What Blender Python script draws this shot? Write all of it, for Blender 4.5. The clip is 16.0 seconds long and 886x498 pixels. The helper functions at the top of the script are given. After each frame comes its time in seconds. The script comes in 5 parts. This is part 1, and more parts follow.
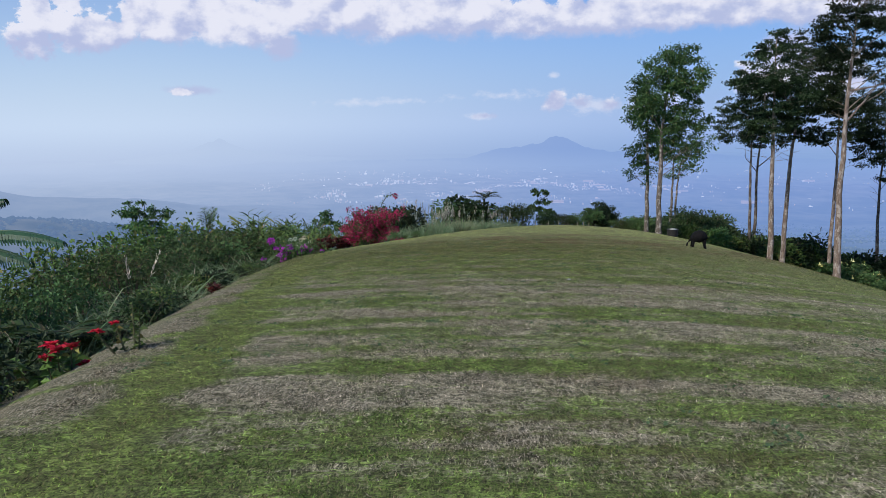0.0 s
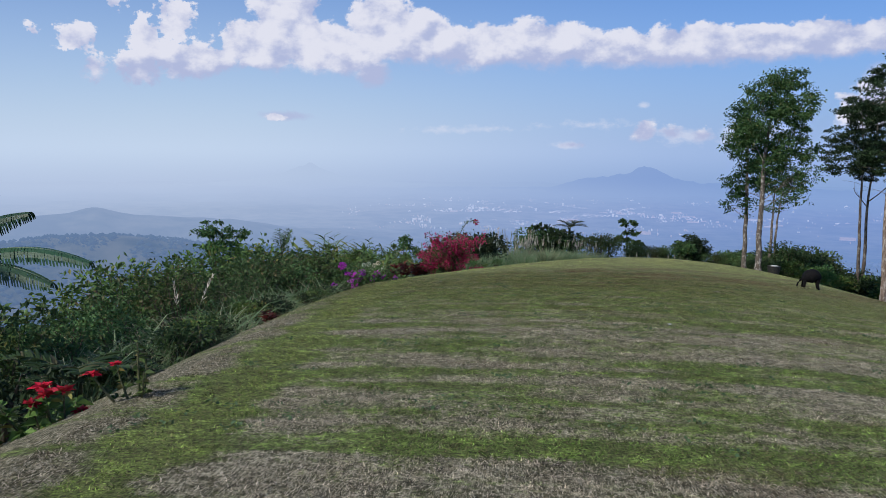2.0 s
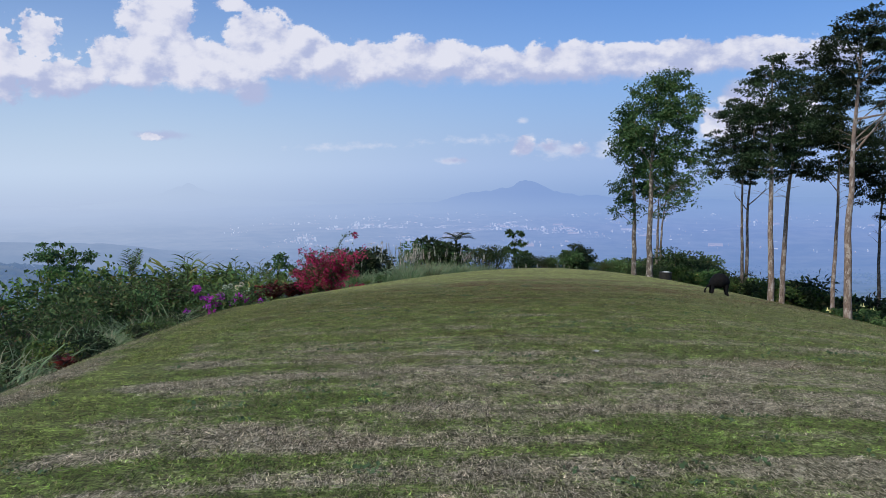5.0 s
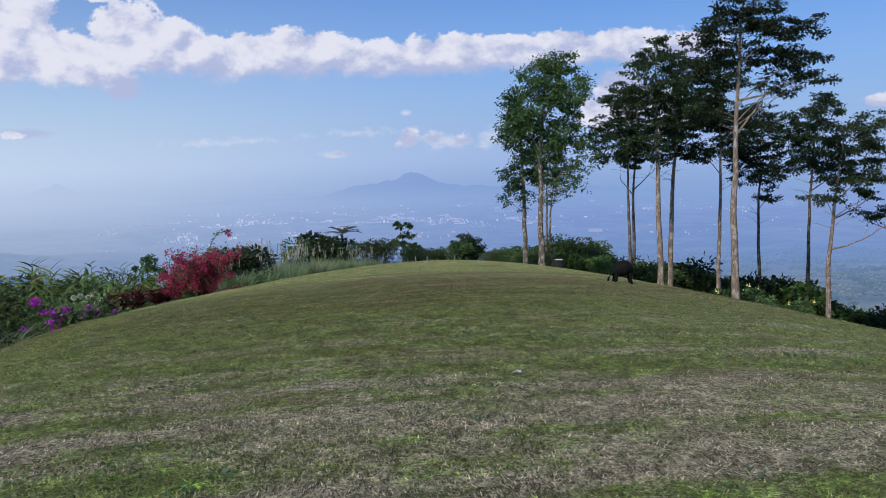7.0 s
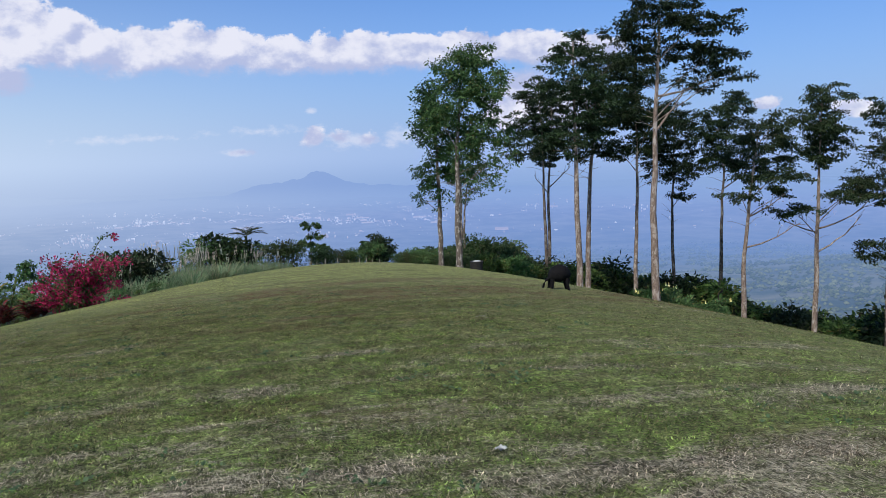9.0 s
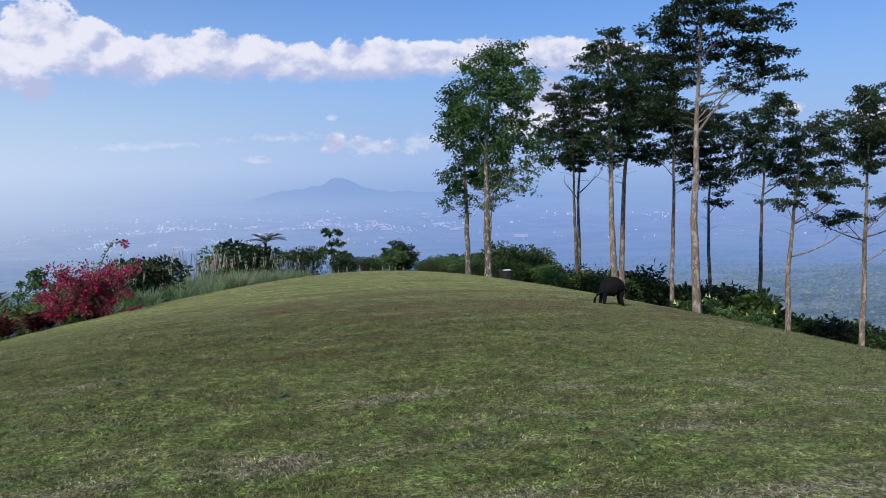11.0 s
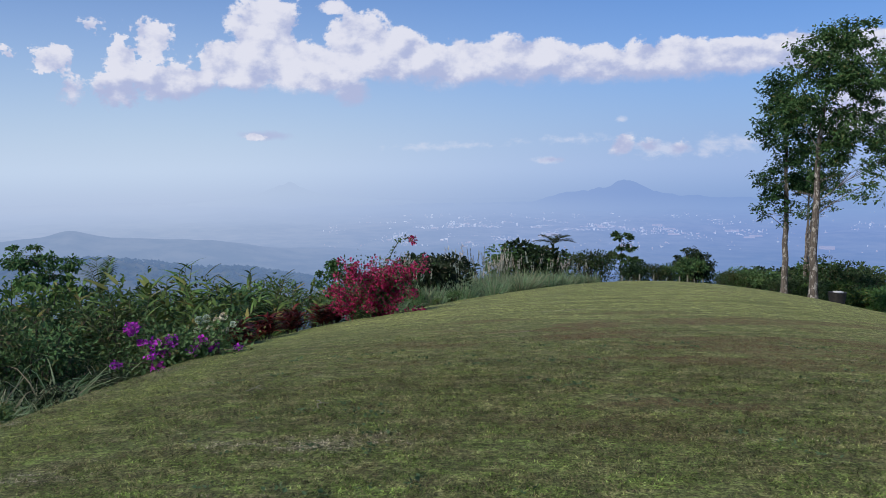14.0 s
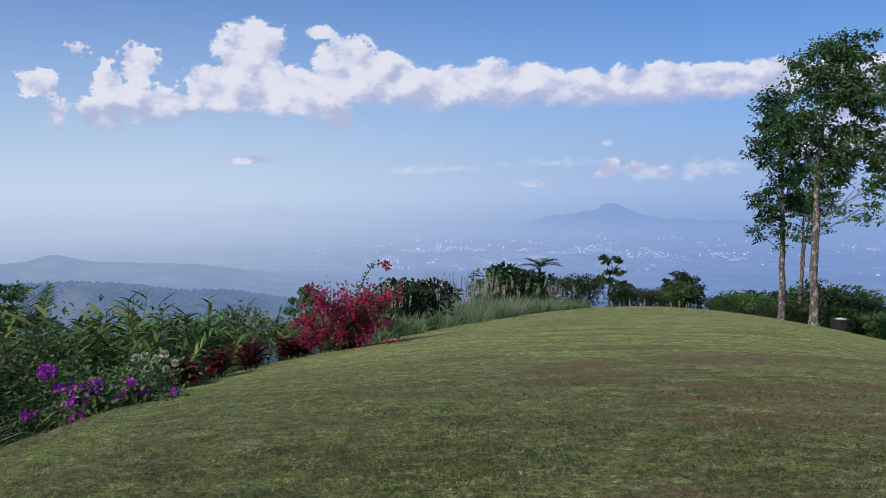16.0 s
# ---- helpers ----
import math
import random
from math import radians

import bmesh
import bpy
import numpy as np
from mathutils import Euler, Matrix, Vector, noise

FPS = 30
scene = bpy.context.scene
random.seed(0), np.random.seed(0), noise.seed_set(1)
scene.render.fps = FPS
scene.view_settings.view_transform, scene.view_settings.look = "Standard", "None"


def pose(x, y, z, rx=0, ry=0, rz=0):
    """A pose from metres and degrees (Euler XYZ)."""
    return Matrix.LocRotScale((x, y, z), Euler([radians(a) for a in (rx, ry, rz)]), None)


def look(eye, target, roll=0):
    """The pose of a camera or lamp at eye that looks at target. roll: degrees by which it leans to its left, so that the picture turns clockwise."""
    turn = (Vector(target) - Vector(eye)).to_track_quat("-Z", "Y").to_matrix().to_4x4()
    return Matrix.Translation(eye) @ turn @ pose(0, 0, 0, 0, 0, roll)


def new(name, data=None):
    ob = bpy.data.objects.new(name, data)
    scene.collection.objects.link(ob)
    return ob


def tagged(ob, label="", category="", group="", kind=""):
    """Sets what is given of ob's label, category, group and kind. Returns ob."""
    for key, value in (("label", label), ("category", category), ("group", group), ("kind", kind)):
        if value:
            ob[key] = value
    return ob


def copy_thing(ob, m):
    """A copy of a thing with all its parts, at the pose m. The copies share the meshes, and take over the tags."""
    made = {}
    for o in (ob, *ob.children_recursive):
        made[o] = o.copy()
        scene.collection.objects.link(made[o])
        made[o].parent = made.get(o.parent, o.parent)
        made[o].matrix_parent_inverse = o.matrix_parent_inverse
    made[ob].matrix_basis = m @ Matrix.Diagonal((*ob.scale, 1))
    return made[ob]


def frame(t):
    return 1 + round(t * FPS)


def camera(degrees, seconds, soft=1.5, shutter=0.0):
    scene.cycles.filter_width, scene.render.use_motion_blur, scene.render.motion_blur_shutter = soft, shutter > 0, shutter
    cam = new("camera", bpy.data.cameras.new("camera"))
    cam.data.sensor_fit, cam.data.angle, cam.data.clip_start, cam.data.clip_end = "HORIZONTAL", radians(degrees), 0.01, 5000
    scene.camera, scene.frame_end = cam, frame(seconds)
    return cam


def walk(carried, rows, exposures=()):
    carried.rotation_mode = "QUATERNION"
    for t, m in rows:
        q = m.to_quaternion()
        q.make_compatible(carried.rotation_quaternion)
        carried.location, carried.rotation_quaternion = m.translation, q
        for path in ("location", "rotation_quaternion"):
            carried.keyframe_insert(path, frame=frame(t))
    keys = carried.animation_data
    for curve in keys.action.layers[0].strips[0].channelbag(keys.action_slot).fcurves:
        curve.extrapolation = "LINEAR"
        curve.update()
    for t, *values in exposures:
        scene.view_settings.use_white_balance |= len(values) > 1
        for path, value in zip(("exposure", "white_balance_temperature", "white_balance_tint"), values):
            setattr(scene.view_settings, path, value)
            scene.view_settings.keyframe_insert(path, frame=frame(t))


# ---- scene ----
cam = camera(57.1, 16.0, soft=0.5)
METRES, EYE, TILT, LEAN, TURN = 16.5, 1.705, 0.0, 0.0, 0.0
ROWS = [
    (0.0, 0.0, 0.0, 0.0, -0.08, -8.56, 0.54),
    (0.5, 0.0014, 0.0275, -0.0015, 2.7, -6.71, -0.33),
    (1.0, -0.0011, 0.053, -0.0041, 5.62, -5.36, -1.32),
    (1.5, 0.0003, 0.082, -0.0077, 6.28, -6.14, -1.1),
    (2.0, 0.0036, 0.1111, -0.0112, 5.94, -6.65, -0.47),
    (2.5, 0.0015, 0.1406, -0.0144, 5.48, -6.7, -0.02),
    (3.0, 0.004, 0.17, -0.0206, 5.25, -6.31, -0.01),
    (3.5, 0.0022, 0.2034, -0.0246, 4.58, -5.71, 0.16),
    (4.0, 0.0028, 0.2359, -0.0291, 3.24, -5.19, 0.14),
    (4.5, 0.0053, 0.2702, -0.0333, 0.86, -5.13, 0.11),
    (5.0, 0.0091, 0.3033, -0.0376, -2.15, -5.5, 0.57),
    (7.5, 0.0243, 0.4695, -0.0496, -11.26, -6.41, 2.14),
    (8.0, 0.0257, 0.5054, -0.0508, -12.04, -6.74, 2.35),
    (8.5, 0.0278, 0.538, -0.0534, -13.51, -6.71, 1.99),
    (9.0, 0.0324, 0.5722, -0.0546, -16.71, -6.46, 1.68),
    (11.5, 0.0418, 0.7203, -0.0643, -14.07, -5.82, 1.54),
    (12.0, 0.0407, 0.7495, -0.0647, -9.29, -5.94, 0.91),
    (12.5, 0.041, 0.7825, -0.0669, -5.09, -5.28, 0.01),
    (13.0, 0.0376, 0.8112, -0.0676, -1.06, -4.47, -0.5),
    (13.5, 0.0364, 0.8426, -0.0693, 2.36, -4.77, -0.06),
    (14.0, 0.0351, 0.8739, -0.0718, 4.57, -5.48, 0.55),
    (14.5, 0.0334, 0.9025, -0.0714, 5.39, -5.69, 0.77),
    (15.0, 0.039, 0.933, -0.0738, 5.12, -5.38, 0.56),
    (15.5, 0.0388, 0.959, -0.0764, 4.29, -4.76, 0.49),
    (16.0, 0.0419, 0.9924, -0.0787, 3.63, -3.85, 0.6),
]
walk(cam, [(t, pose(0, 0, EYE, TILT, LEAN, TURN) @ pose(METRES * x, METRES * y, METRES * z, 90 + pitch, roll, yaw)) for t, x, y, z, yaw, pitch, roll in ROWS],
     exposures=((0.0, 0.03), (1.0, -0.06), (5.0, -0.05), (7.5, -0.02), (9.0, 0.05), (12.5, 0.03), (14.0, -0.07), (16.0, -0.06)))

# ---- light and sky ----
SUN_AZ, SUN_EL = -134.0, 43.0   # degrees: to the west of the walk, and above the horizon


def sky_world():
    world = bpy.data.worlds.new("sky")
    world.use_nodes = True
    nt = world.node_tree
    nt.nodes.clear()
    out = nt.nodes.new("ShaderNodeOutputWorld")
    bg = nt.nodes.new("ShaderNodeBackground")
    nt.links.new(bg.outputs[0], out.inputs[0])
    sky = nt.nodes.new("ShaderNodeTexSky")
    sky.sky_type = "NISHITA"
    sky.sun_disc = False
    sky.sun_elevation = radians(SUN_EL)
    sky.sun_rotation = radians(SUN_AZ)
    sky.altitude, sky.air_density, sky.dust_density, sky.ozone_density = 700, 1.0, 1.2, 2.0

    def math_node(op, a, b=None, clamp=False):
        n = nt.nodes.new("ShaderNodeMath")
        n.operation, n.use_clamp = op, clamp
        for i, v in enumerate((a, b)):
            if v is None:
                continue
            if isinstance(v, (int, float)):
                n.inputs[i].default_value = v
            else:
                nt.links.new(v, n.inputs[i])
        return n.outputs[0]

    def smooth(v, lo, hi):
        n = nt.nodes.new("ShaderNodeMapRange")
        n.interpolation_type = "SMOOTHSTEP"
        nt.links.new(v, n.inputs[0])
        n.inputs[1].default_value, n.inputs[2].default_value = lo, hi
        return n.outputs[0]

    def mix(fac, a, b):
        n = nt.nodes.new("ShaderNodeMix")
        n.data_type = "RGBA"
        if isinstance(fac, (int, float)):
            n.inputs[0].default_value = fac
        else:
            nt.links.new(fac, n.inputs[0])
        for i, v in ((6, a), (7, b)):
            if isinstance(v, tuple):
                n.inputs[i].default_value = (*v, 1)
            else:
                nt.links.new(v, n.inputs[i])
        return n.outputs[2]

    tc = nt.nodes.new("ShaderNodeTexCoord")
    sep = nt.nodes.new("ShaderNodeSeparateXYZ")
    nt.links.new(tc.outputs["Generated"], sep.inputs[0])
    x, y, z = sep.outputs
    az = math_node("MULTIPLY", math_node("ARCTAN2", x, y), 180 / math.pi)
    el = math_node("MULTIPLY", math_node("ARCSINE", z), 180 / math.pi)
    # the sky itself, with the pale haze that lies low over the valley, whiter towards the sun
    base = nt.nodes.new("ShaderNodeVectorMath")
    base.operation = "MULTIPLY"
    nt.links.new(sky.outputs[0], base.inputs[0])
    base.inputs[1].default_value = SKY_GAIN
    west = smooth(az, 22.0, -26.0)
    low = mix(west, HAZE_EAST, HAZE_WEST)
    low = mix(smooth(el, 0.6, -2.4), low, mix(west, FAR_EAST, FAR_WEST))
    veil = math_node("POWER", 2.718, math_node("MULTIPLY", math_node("POWER", math_node("MAXIMUM", el, 0.0), 1.35), -0.046))
    veil = math_node("MULTIPLY", veil, 1.0)
    colour = mix(veil, base.outputs[0], low)
    # clouds: soft lobes in azimuth and elevation, broken up by noise
    ang = nt.nodes.new("ShaderNodeCombineXYZ")
    nt.links.new(az, ang.inputs[0])
    nt.links.new(el, ang.inputs[1])

    def noise_at(scale, detail, offset, stretch=1.0, rough=0.55, shift=(0, 0)):
        m = nt.nodes.new("ShaderNodeMapping")
        m.inputs["Location"].default_value = (offset - shift[0], offset * 0.7 - shift[1], 3.1)
        m.inputs["Scale"].default_value = (1.0 / stretch, 1.0, 1.0)
        nt.links.new(ang.outputs[0], m.inputs[0])
        n = nt.nodes.new("ShaderNodeTexNoise")
        n.inputs["Scale"].default_value = scale
        n.inputs["Detail"].default_value = detail
        n.inputs["Roughness"].default_value = rough
        nt.links.new(m.outputs[0], n.inputs[0])
        return n.outputs[0]

    def lobes(rows):
        """The largest of several round masses."""
        total = None
        for a, e, ra, re, *weak in rows:
            m = nt.nodes.new("ShaderNodeMapping")
            m.vector_type = "TEXTURE"
            m.inputs["Location"].default_value = (a, e, 0)
            m.inputs["Scale"].default_value = (ra, re, 1)
            nt.links.new(ang.outputs[0], m.inputs[0])
            ln = nt.nodes.new("ShaderNodeVectorMath")
            ln.operation = "LENGTH"
            nt.links.new(m.outputs[0], ln.inputs[0])
            top = weak[0] if weak else 1.0
            v = math_node("SUBTRACT", top, math_node("MULTIPLY", ln.outputs["Value"], top))
            total = v if total is None else math_node("MAXIMUM", total, v)
        return total

    billow = noise_at(0.70, 8.0, 4.0, 1.35, 0.56)
    toward = noise_at(0.70, 6.0, 4.0, 1.35, 0.56, (0.6, -0.75))   # the same field, a little towards the sun
    broad = noise_at(0.30, 3.0, 9.0, 1.8)
    shape = lobes(CLOUD_LOBES)
    # tops are crisp and cauliflowered, undersides flat and soft
    foot = math_node("ADD", 4.7, math_node("MULTIPLY", smooth(az, -15.0, -5.0), 1.0))
    over = math_node("SUBTRACT", el, foot)
    under = math_node("ADD", math_node("MULTIPLY", smooth(over, 1.7, 0.3), smooth(over, -1.3, -0.8)), math_node("MULTIPLY", smooth(el, 2.3, 1.2), 0.5))
    ragged = math_node("ADD", 1.55, math_node("MULTIPLY", under, -0.55))
    body = math_node("ADD", shape, math_node("MULTIPLY", math_node("SUBTRACT", billow, 0.47), ragged))
    wispy = smooth(az, -18.0, -25.0)   # the western end frays out
    curl = noise_at(2.1, 7.0, 31.0, 1.1, 0.62)
    body = math_node("ADD", body, math_node("MULTIPLY", math_node("SUBTRACT", curl, 0.52), math_node("ADD", 0.55, math_node("MULTIPLY", wispy, 1.1))))
    cover = nt.nodes.new("ShaderNodeMapRange")
    cover.interpolation_type = "SMOOTHSTEP"
    nt.links.new(body, cover.inputs[0])
    cover.inputs[1].default_value = -0.02
    nt.links.new(math_node("ADD", 0.20, math_node("MULTIPLY", under, 0.42)), cover.inputs[2])
    thin = lobes(THIN_LOBES)
    wisp = math_node("ADD", thin, math_node("MULTIPLY", math_node("SUBTRACT", noise_at(1.3, 6.0, 21.0, 1.7, 0.6), 0.5), 2.4))
    cover_thin = math_node("MULTIPLY", smooth(wisp, 0.05, 0.95), 0.70)
    grey = math_node("MULTIPLY", smooth(math_node("ADD", lobes(GREY_LOBES), math_node("MULTIPLY", math_node("SUBTRACT", billow, 0.5), 1.6)), 0.05, 0.7), 0.8)
    relief = math_node("MULTIPLY", math_node("SUBTRACT", toward, billow), 2.6)
    shade = math_node("ADD", relief, math_node("MULTIPLY", under, 0.80))
    shade = math_node("ADD", shade, math_node("MULTIPLY", math_node("SUBTRACT", broad, 0.47), 1.3))
    shade = math_node("ADD", shade, math_node("MULTIPLY", smooth(az, -4.0, 14.0), 0.16))
    cloud = mix(smooth(shade, -0.22, 0.80), CLOUD_LIT, CLOUD_SHADE)
    colour = mix(cover_thin, colour, mix(0.30, CLOUD_LIT, low))
    colour = mix(grey, colour, CLOUD_SHADE)
    colour = mix(math_node("MULTIPLY", cover.outputs[0], 0.97), colour, cloud)
    nt.links.new(colour, bg.inputs[0])
    bg.inputs[1].default_value = 1.0
    scene.world = world


SKY_GAIN = (0.027, 0.067, 0.122)
HAZE_WEST, HAZE_EAST = (0.565, 0.69, 0.88), (0.345, 0.485, 0.79)
FAR_WEST, FAR_EAST = (0.48, 0.585, 0.79), (0.255, 0.39, 0.69)
CLOUD_LIT, CLOUD_SHADE = (0.79, 0.80, 0.91), (0.455, 0.51, 0.745)
# azimuth, elevation, half width, half height, in degrees
CLOUD_BAND = [
    (-16.6, 9.7, 2.5, 2.2), (-18.1, 7.1, 3.5, 1.8), (-14.8, 7.1, 3.6, 1.9), (-22.9, 5.9, 4.1, 1.4), (-26.0, 5.4, 1.9, 1.3), (-23.8, 8.3, 1.4, 1.6, 0.75), (-25.7, 7.2, 1.0, 1.6, 0.75),
    (-10.1, 8.7, 2.5, 2.2), (-7.8, 7.8, 3.3, 2.0), (-12.5, 6.8, 3.3, 1.7), (-10.8, 5.4, 1.4, 1.1), (-3.9, 7.2, 4.9, 1.7), (1.1, 7.3, 5.2, 1.7), (6.1, 7.0, 5.1, 1.4), (10.5, 7.1, 4.9, 1.5),
    (14.8, 7.1, 4.7, 1.3), (18.9, 7.2, 4.4, 1.3), (22.7, 7.1, 4.2, 1.3), (26.0, 6.8, 3.9, 1.1),
]
CLOUD_PUFFS = [
    (-29.7, 7.1, 1.3, 0.9, 0.8), (-28.7, 5.3, 0.8, 1.2, 0.7), (-27.3, 9.2, 0.8, 0.6, 0.5), (-12.0, 11.0, 1.3, 0.5, 0.6), (-32.2, 7.4, 0.4, 0.3, 0.4), (-17.4, 2.4, 0.9, 0.3, 0.5),
    (22.6, 4.3, 2.4, 2.0), (21.6, 2.9, 2.2, 1.7), (24.5, 2.9, 2.9, 1.6), (7.8, 1.5, 0.9, 0.8, 0.7), (9.6, 1.5, 1.0, 0.5, 0.45), (11.6, 1.3, 1.0, 0.5, 0.45), (3.0, 0.7, 0.9, 0.3, 0.45), (38.1, 2.7, 1.1, 0.5, 0.6), (43.2, 2.3, 1.4, 0.6, 0.8),
    (70.0, 20.0, 14.0, 5.0), (-75.0, 20.0, 15.0, 5.0), (150.0, 25.0, 30.0, 8.0), (-140.0, 20.0, 25.0, 7.0),
]
CLOUD_LOBES = CLOUD_BAND + CLOUD_PUFFS
THIN_LOBES = [(7.9, 1.6, 1.0, 0.9), (10.4, 1.3, 2.9, 0.8), (7.7, 3.4, 0.5, 0.3), (2.5, 0.7, 1.5, 0.3), (-5.2, 1.7, 4.6, 0.4, 0.6), (4.8, 2.1, 4.6, 0.5, 0.5), (14.5, 1.5, 3.0, 0.9, 0.7)]
GREY_LOBES = [(-16.8, 2.5, 2.1, 0.5)]
sky_world()

sun = new("sun", bpy.data.lights.new("sun", "SUN"))
sun.data.energy, sun.data.angle, sun.data.color = 4.2, radians(8.0), (1.0, 0.935, 0.83)
_a, _e = radians(SUN_AZ), radians(SUN_EL)
sun.matrix_world = look((math.sin(_a) * math.cos(_e) * 60, math.cos(_a) * math.cos(_e) * 60, math.sin(_e) * 60), (0, 0, 0))

# ---- materials ----
class Shader:
    """A small builder for node materials."""

    def __init__(self, name):
        self.mat = bpy.data.materials.new(name)
        self.mat.use_nodes = True
        self.nt = self.mat.node_tree
        self.nt.nodes.clear()
        self.out = self.node("ShaderNodeOutputMaterial")

    def node(self, kind, **values):
        n = self.nt.nodes.new(kind)
        for key, v in values.items():
            self.put(n.inputs[key], v)
        return n

    def put(self, socket, v):
        if isinstance(v, bpy.types.NodeSocket):
            self.nt.links.new(v, socket)
        elif isinstance(v, tuple) and len(v) == 3 and socket.type == "RGBA":
            socket.default_value = (*v, 1)
        else:
            socket.default_value = v

    def math(self, op, a, b=0.0, clamp=False):
        n = self.nt.nodes.new("ShaderNodeMath")
        n.operation, n.use_clamp = op, clamp
        self.put(n.inputs[0], a)
        self.put(n.inputs[1], b)
        return n.outputs[0]

    def mix(self, fac, a, b, blend="MIX"):
        n = self.nt.nodes.new("ShaderNodeMix")
        n.data_type, n.blend_type = "RGBA", blend
        self.put(n.inputs[0], fac)
        self.put(n.inputs[6], a)
        self.put(n.inputs[7], b)
        return n.outputs[2]

    def smooth(self, v, lo, hi):
        n = self.nt.nodes.new("ShaderNodeMapRange")
        n.interpolation_type = "SMOOTHSTEP"
        self.put(n.inputs[0], v)
        n.inputs[1].default_value, n.inputs[2].default_value = lo, hi
        return n.outputs[0]

    def place(self, scale=(1, 1, 1), local=False, offset=(0, 0, 0)):
        if local:
            src = self.node("ShaderNodeTexCoord").outputs["Object"]
        else:
            src = self.node("ShaderNodeNewGeometry").outputs["Position"]
        m = self.node("ShaderNodeMapping", Vector=src)
        m.inputs["Scale"].default_value = scale
        m.inputs["Location"].default_value = offset
        return m.outputs[0]

    def noise(self, scale, detail=4.0, where=None, rough=0.55, warp=0.0):
        n = self.node("ShaderNodeTexNoise", Scale=scale, Detail=detail, Roughness=rough, Distortion=warp)
        self.put(n.inputs["Vector"], where if where is not None else self.place())
        return n.outputs[0]

    def bump(self, height, strength=0.4, distance=0.02):
        return self.node("ShaderNodeBump", Height=height, Strength=strength, Distance=distance).outputs[0]

    def surface(self, colour, rough=0.7, normal=None, metal=0.0, spec=0.4):
        p = self.node("ShaderNodeBsdfPrincipled")
        self.put(p.inputs["Base Color"], colour)
        self.put(p.inputs["Roughness"], rough)
        self.put(p.inputs["Metallic"], metal)
        self.put(p.inputs["Specular IOR Level"], spec)
        if normal is not None:
            self.put(p.inputs["Normal"], normal)
        return p.outputs[0]

    def done(self, shader):
        self.nt.links.new(shader, self.out.inputs[0])
        return self.mat


def leaf_material(name, dark, light, old=None, gloss=0.6, through_light=0.20, old_share=0.12, spread=0.72):
    """Leaves: each leaf its own tone, drifting over the plant; some light passes through."""
    s = Shader(name)
    isle = s.node("ShaderNodeNewGeometry").outputs["Random Per Island"]
    drift = s.noise(1.3, 3.0)
    t = s.math("ADD", s.math("MULTIPLY", isle, 0.6), s.math("MULTIPLY", s.smooth(drift, 0.3, 0.7), 0.45), clamp=True)
    c = s.mix(t, dark, light)
    if old:
        c = s.mix(s.smooth(s.math("FRACT", s.math("MULTIPLY", isle, 17.3)), 1.0 - old_share - 0.02, 1.0 - old_share + 0.02), c, old)
    c = s.mix(s.math("MULTIPLY", s.noise(60.0, 2.0), 0.35), c, tuple(v * 0.5 for v in dark))
    # every plant has its own tone
    own = s.node("ShaderNodeObjectInfo").outputs["Random"]
    k = s.math("ADD", 1.02 - spread / 2, s.math("MULTIPLY", own, spread))
    warm = s.math("ADD", 0.85, s.math("MULTIPLY", s.math("FRACT", s.math("MULTIPLY", own, 7.7)), 0.3))
    c = s.mix(1.0, c, s.node("ShaderNodeCombineColor", Red=s.math("MULTIPLY", k, warm), Green=k, Blue=k).outputs[0], "MULTIPLY")
    body = s.surface(c, gloss, spec=0.18)
    trans = s.node("ShaderNodeBsdfTranslucent", Color=s.mix(0.25, c, (0.16, 0.20, 0.05)))
    m = s.node("ShaderNodeMixShader", Fac=through_light)
    s.nt.links.new(body, m.inputs[1])
    s.nt.links.new(trans.outputs[0], m.inputs[2])
    return s.done(m.outputs[0])


def bark_material(name, dark, light, lichen, size=5.0, edge=(0.50, 0.60)):
    s = Shader(name)
    tall = s.place((6, 6, 1.2), local=True)
    grain = s.noise(3.0, 6.0, tall, 0.65)
    c = s.mix(s.smooth(grain, 0.3, 0.72), dark, light)
    patch = s.noise(size, 4.0, s.place((1, 1, 0.5)), 0.65)
    c = s.mix(s.math("MULTIPLY", s.smooth(patch, *edge), 0.85), c, lichen)
    rings = s.noise(9.0, 2.0, s.place((0.4, 0.4, 3.0), local=True))
    c = s.mix(s.math("MULTIPLY", s.smooth(rings, 0.58, 0.7), 0.4), c, dark)
    return s.done(s.surface(c, 0.9, s.bump(s.math("ADD", grain, rings), 0.7, 0.03), spec=0.2))


# bare, worn places on the lawn: x, y and half sizes
WORN_PATCHES = ((2.2, 27.4, 1.2, 0.8), (3.9, 26.0, 1.7, 1.0), (5.4, 25.7, 1.4, 0.7), (3.9, 25.0, 1.1, 0.6), (1.7, 21.55, 0.8, 0.35), (2.5, 21.5, 0.7, 0.3))


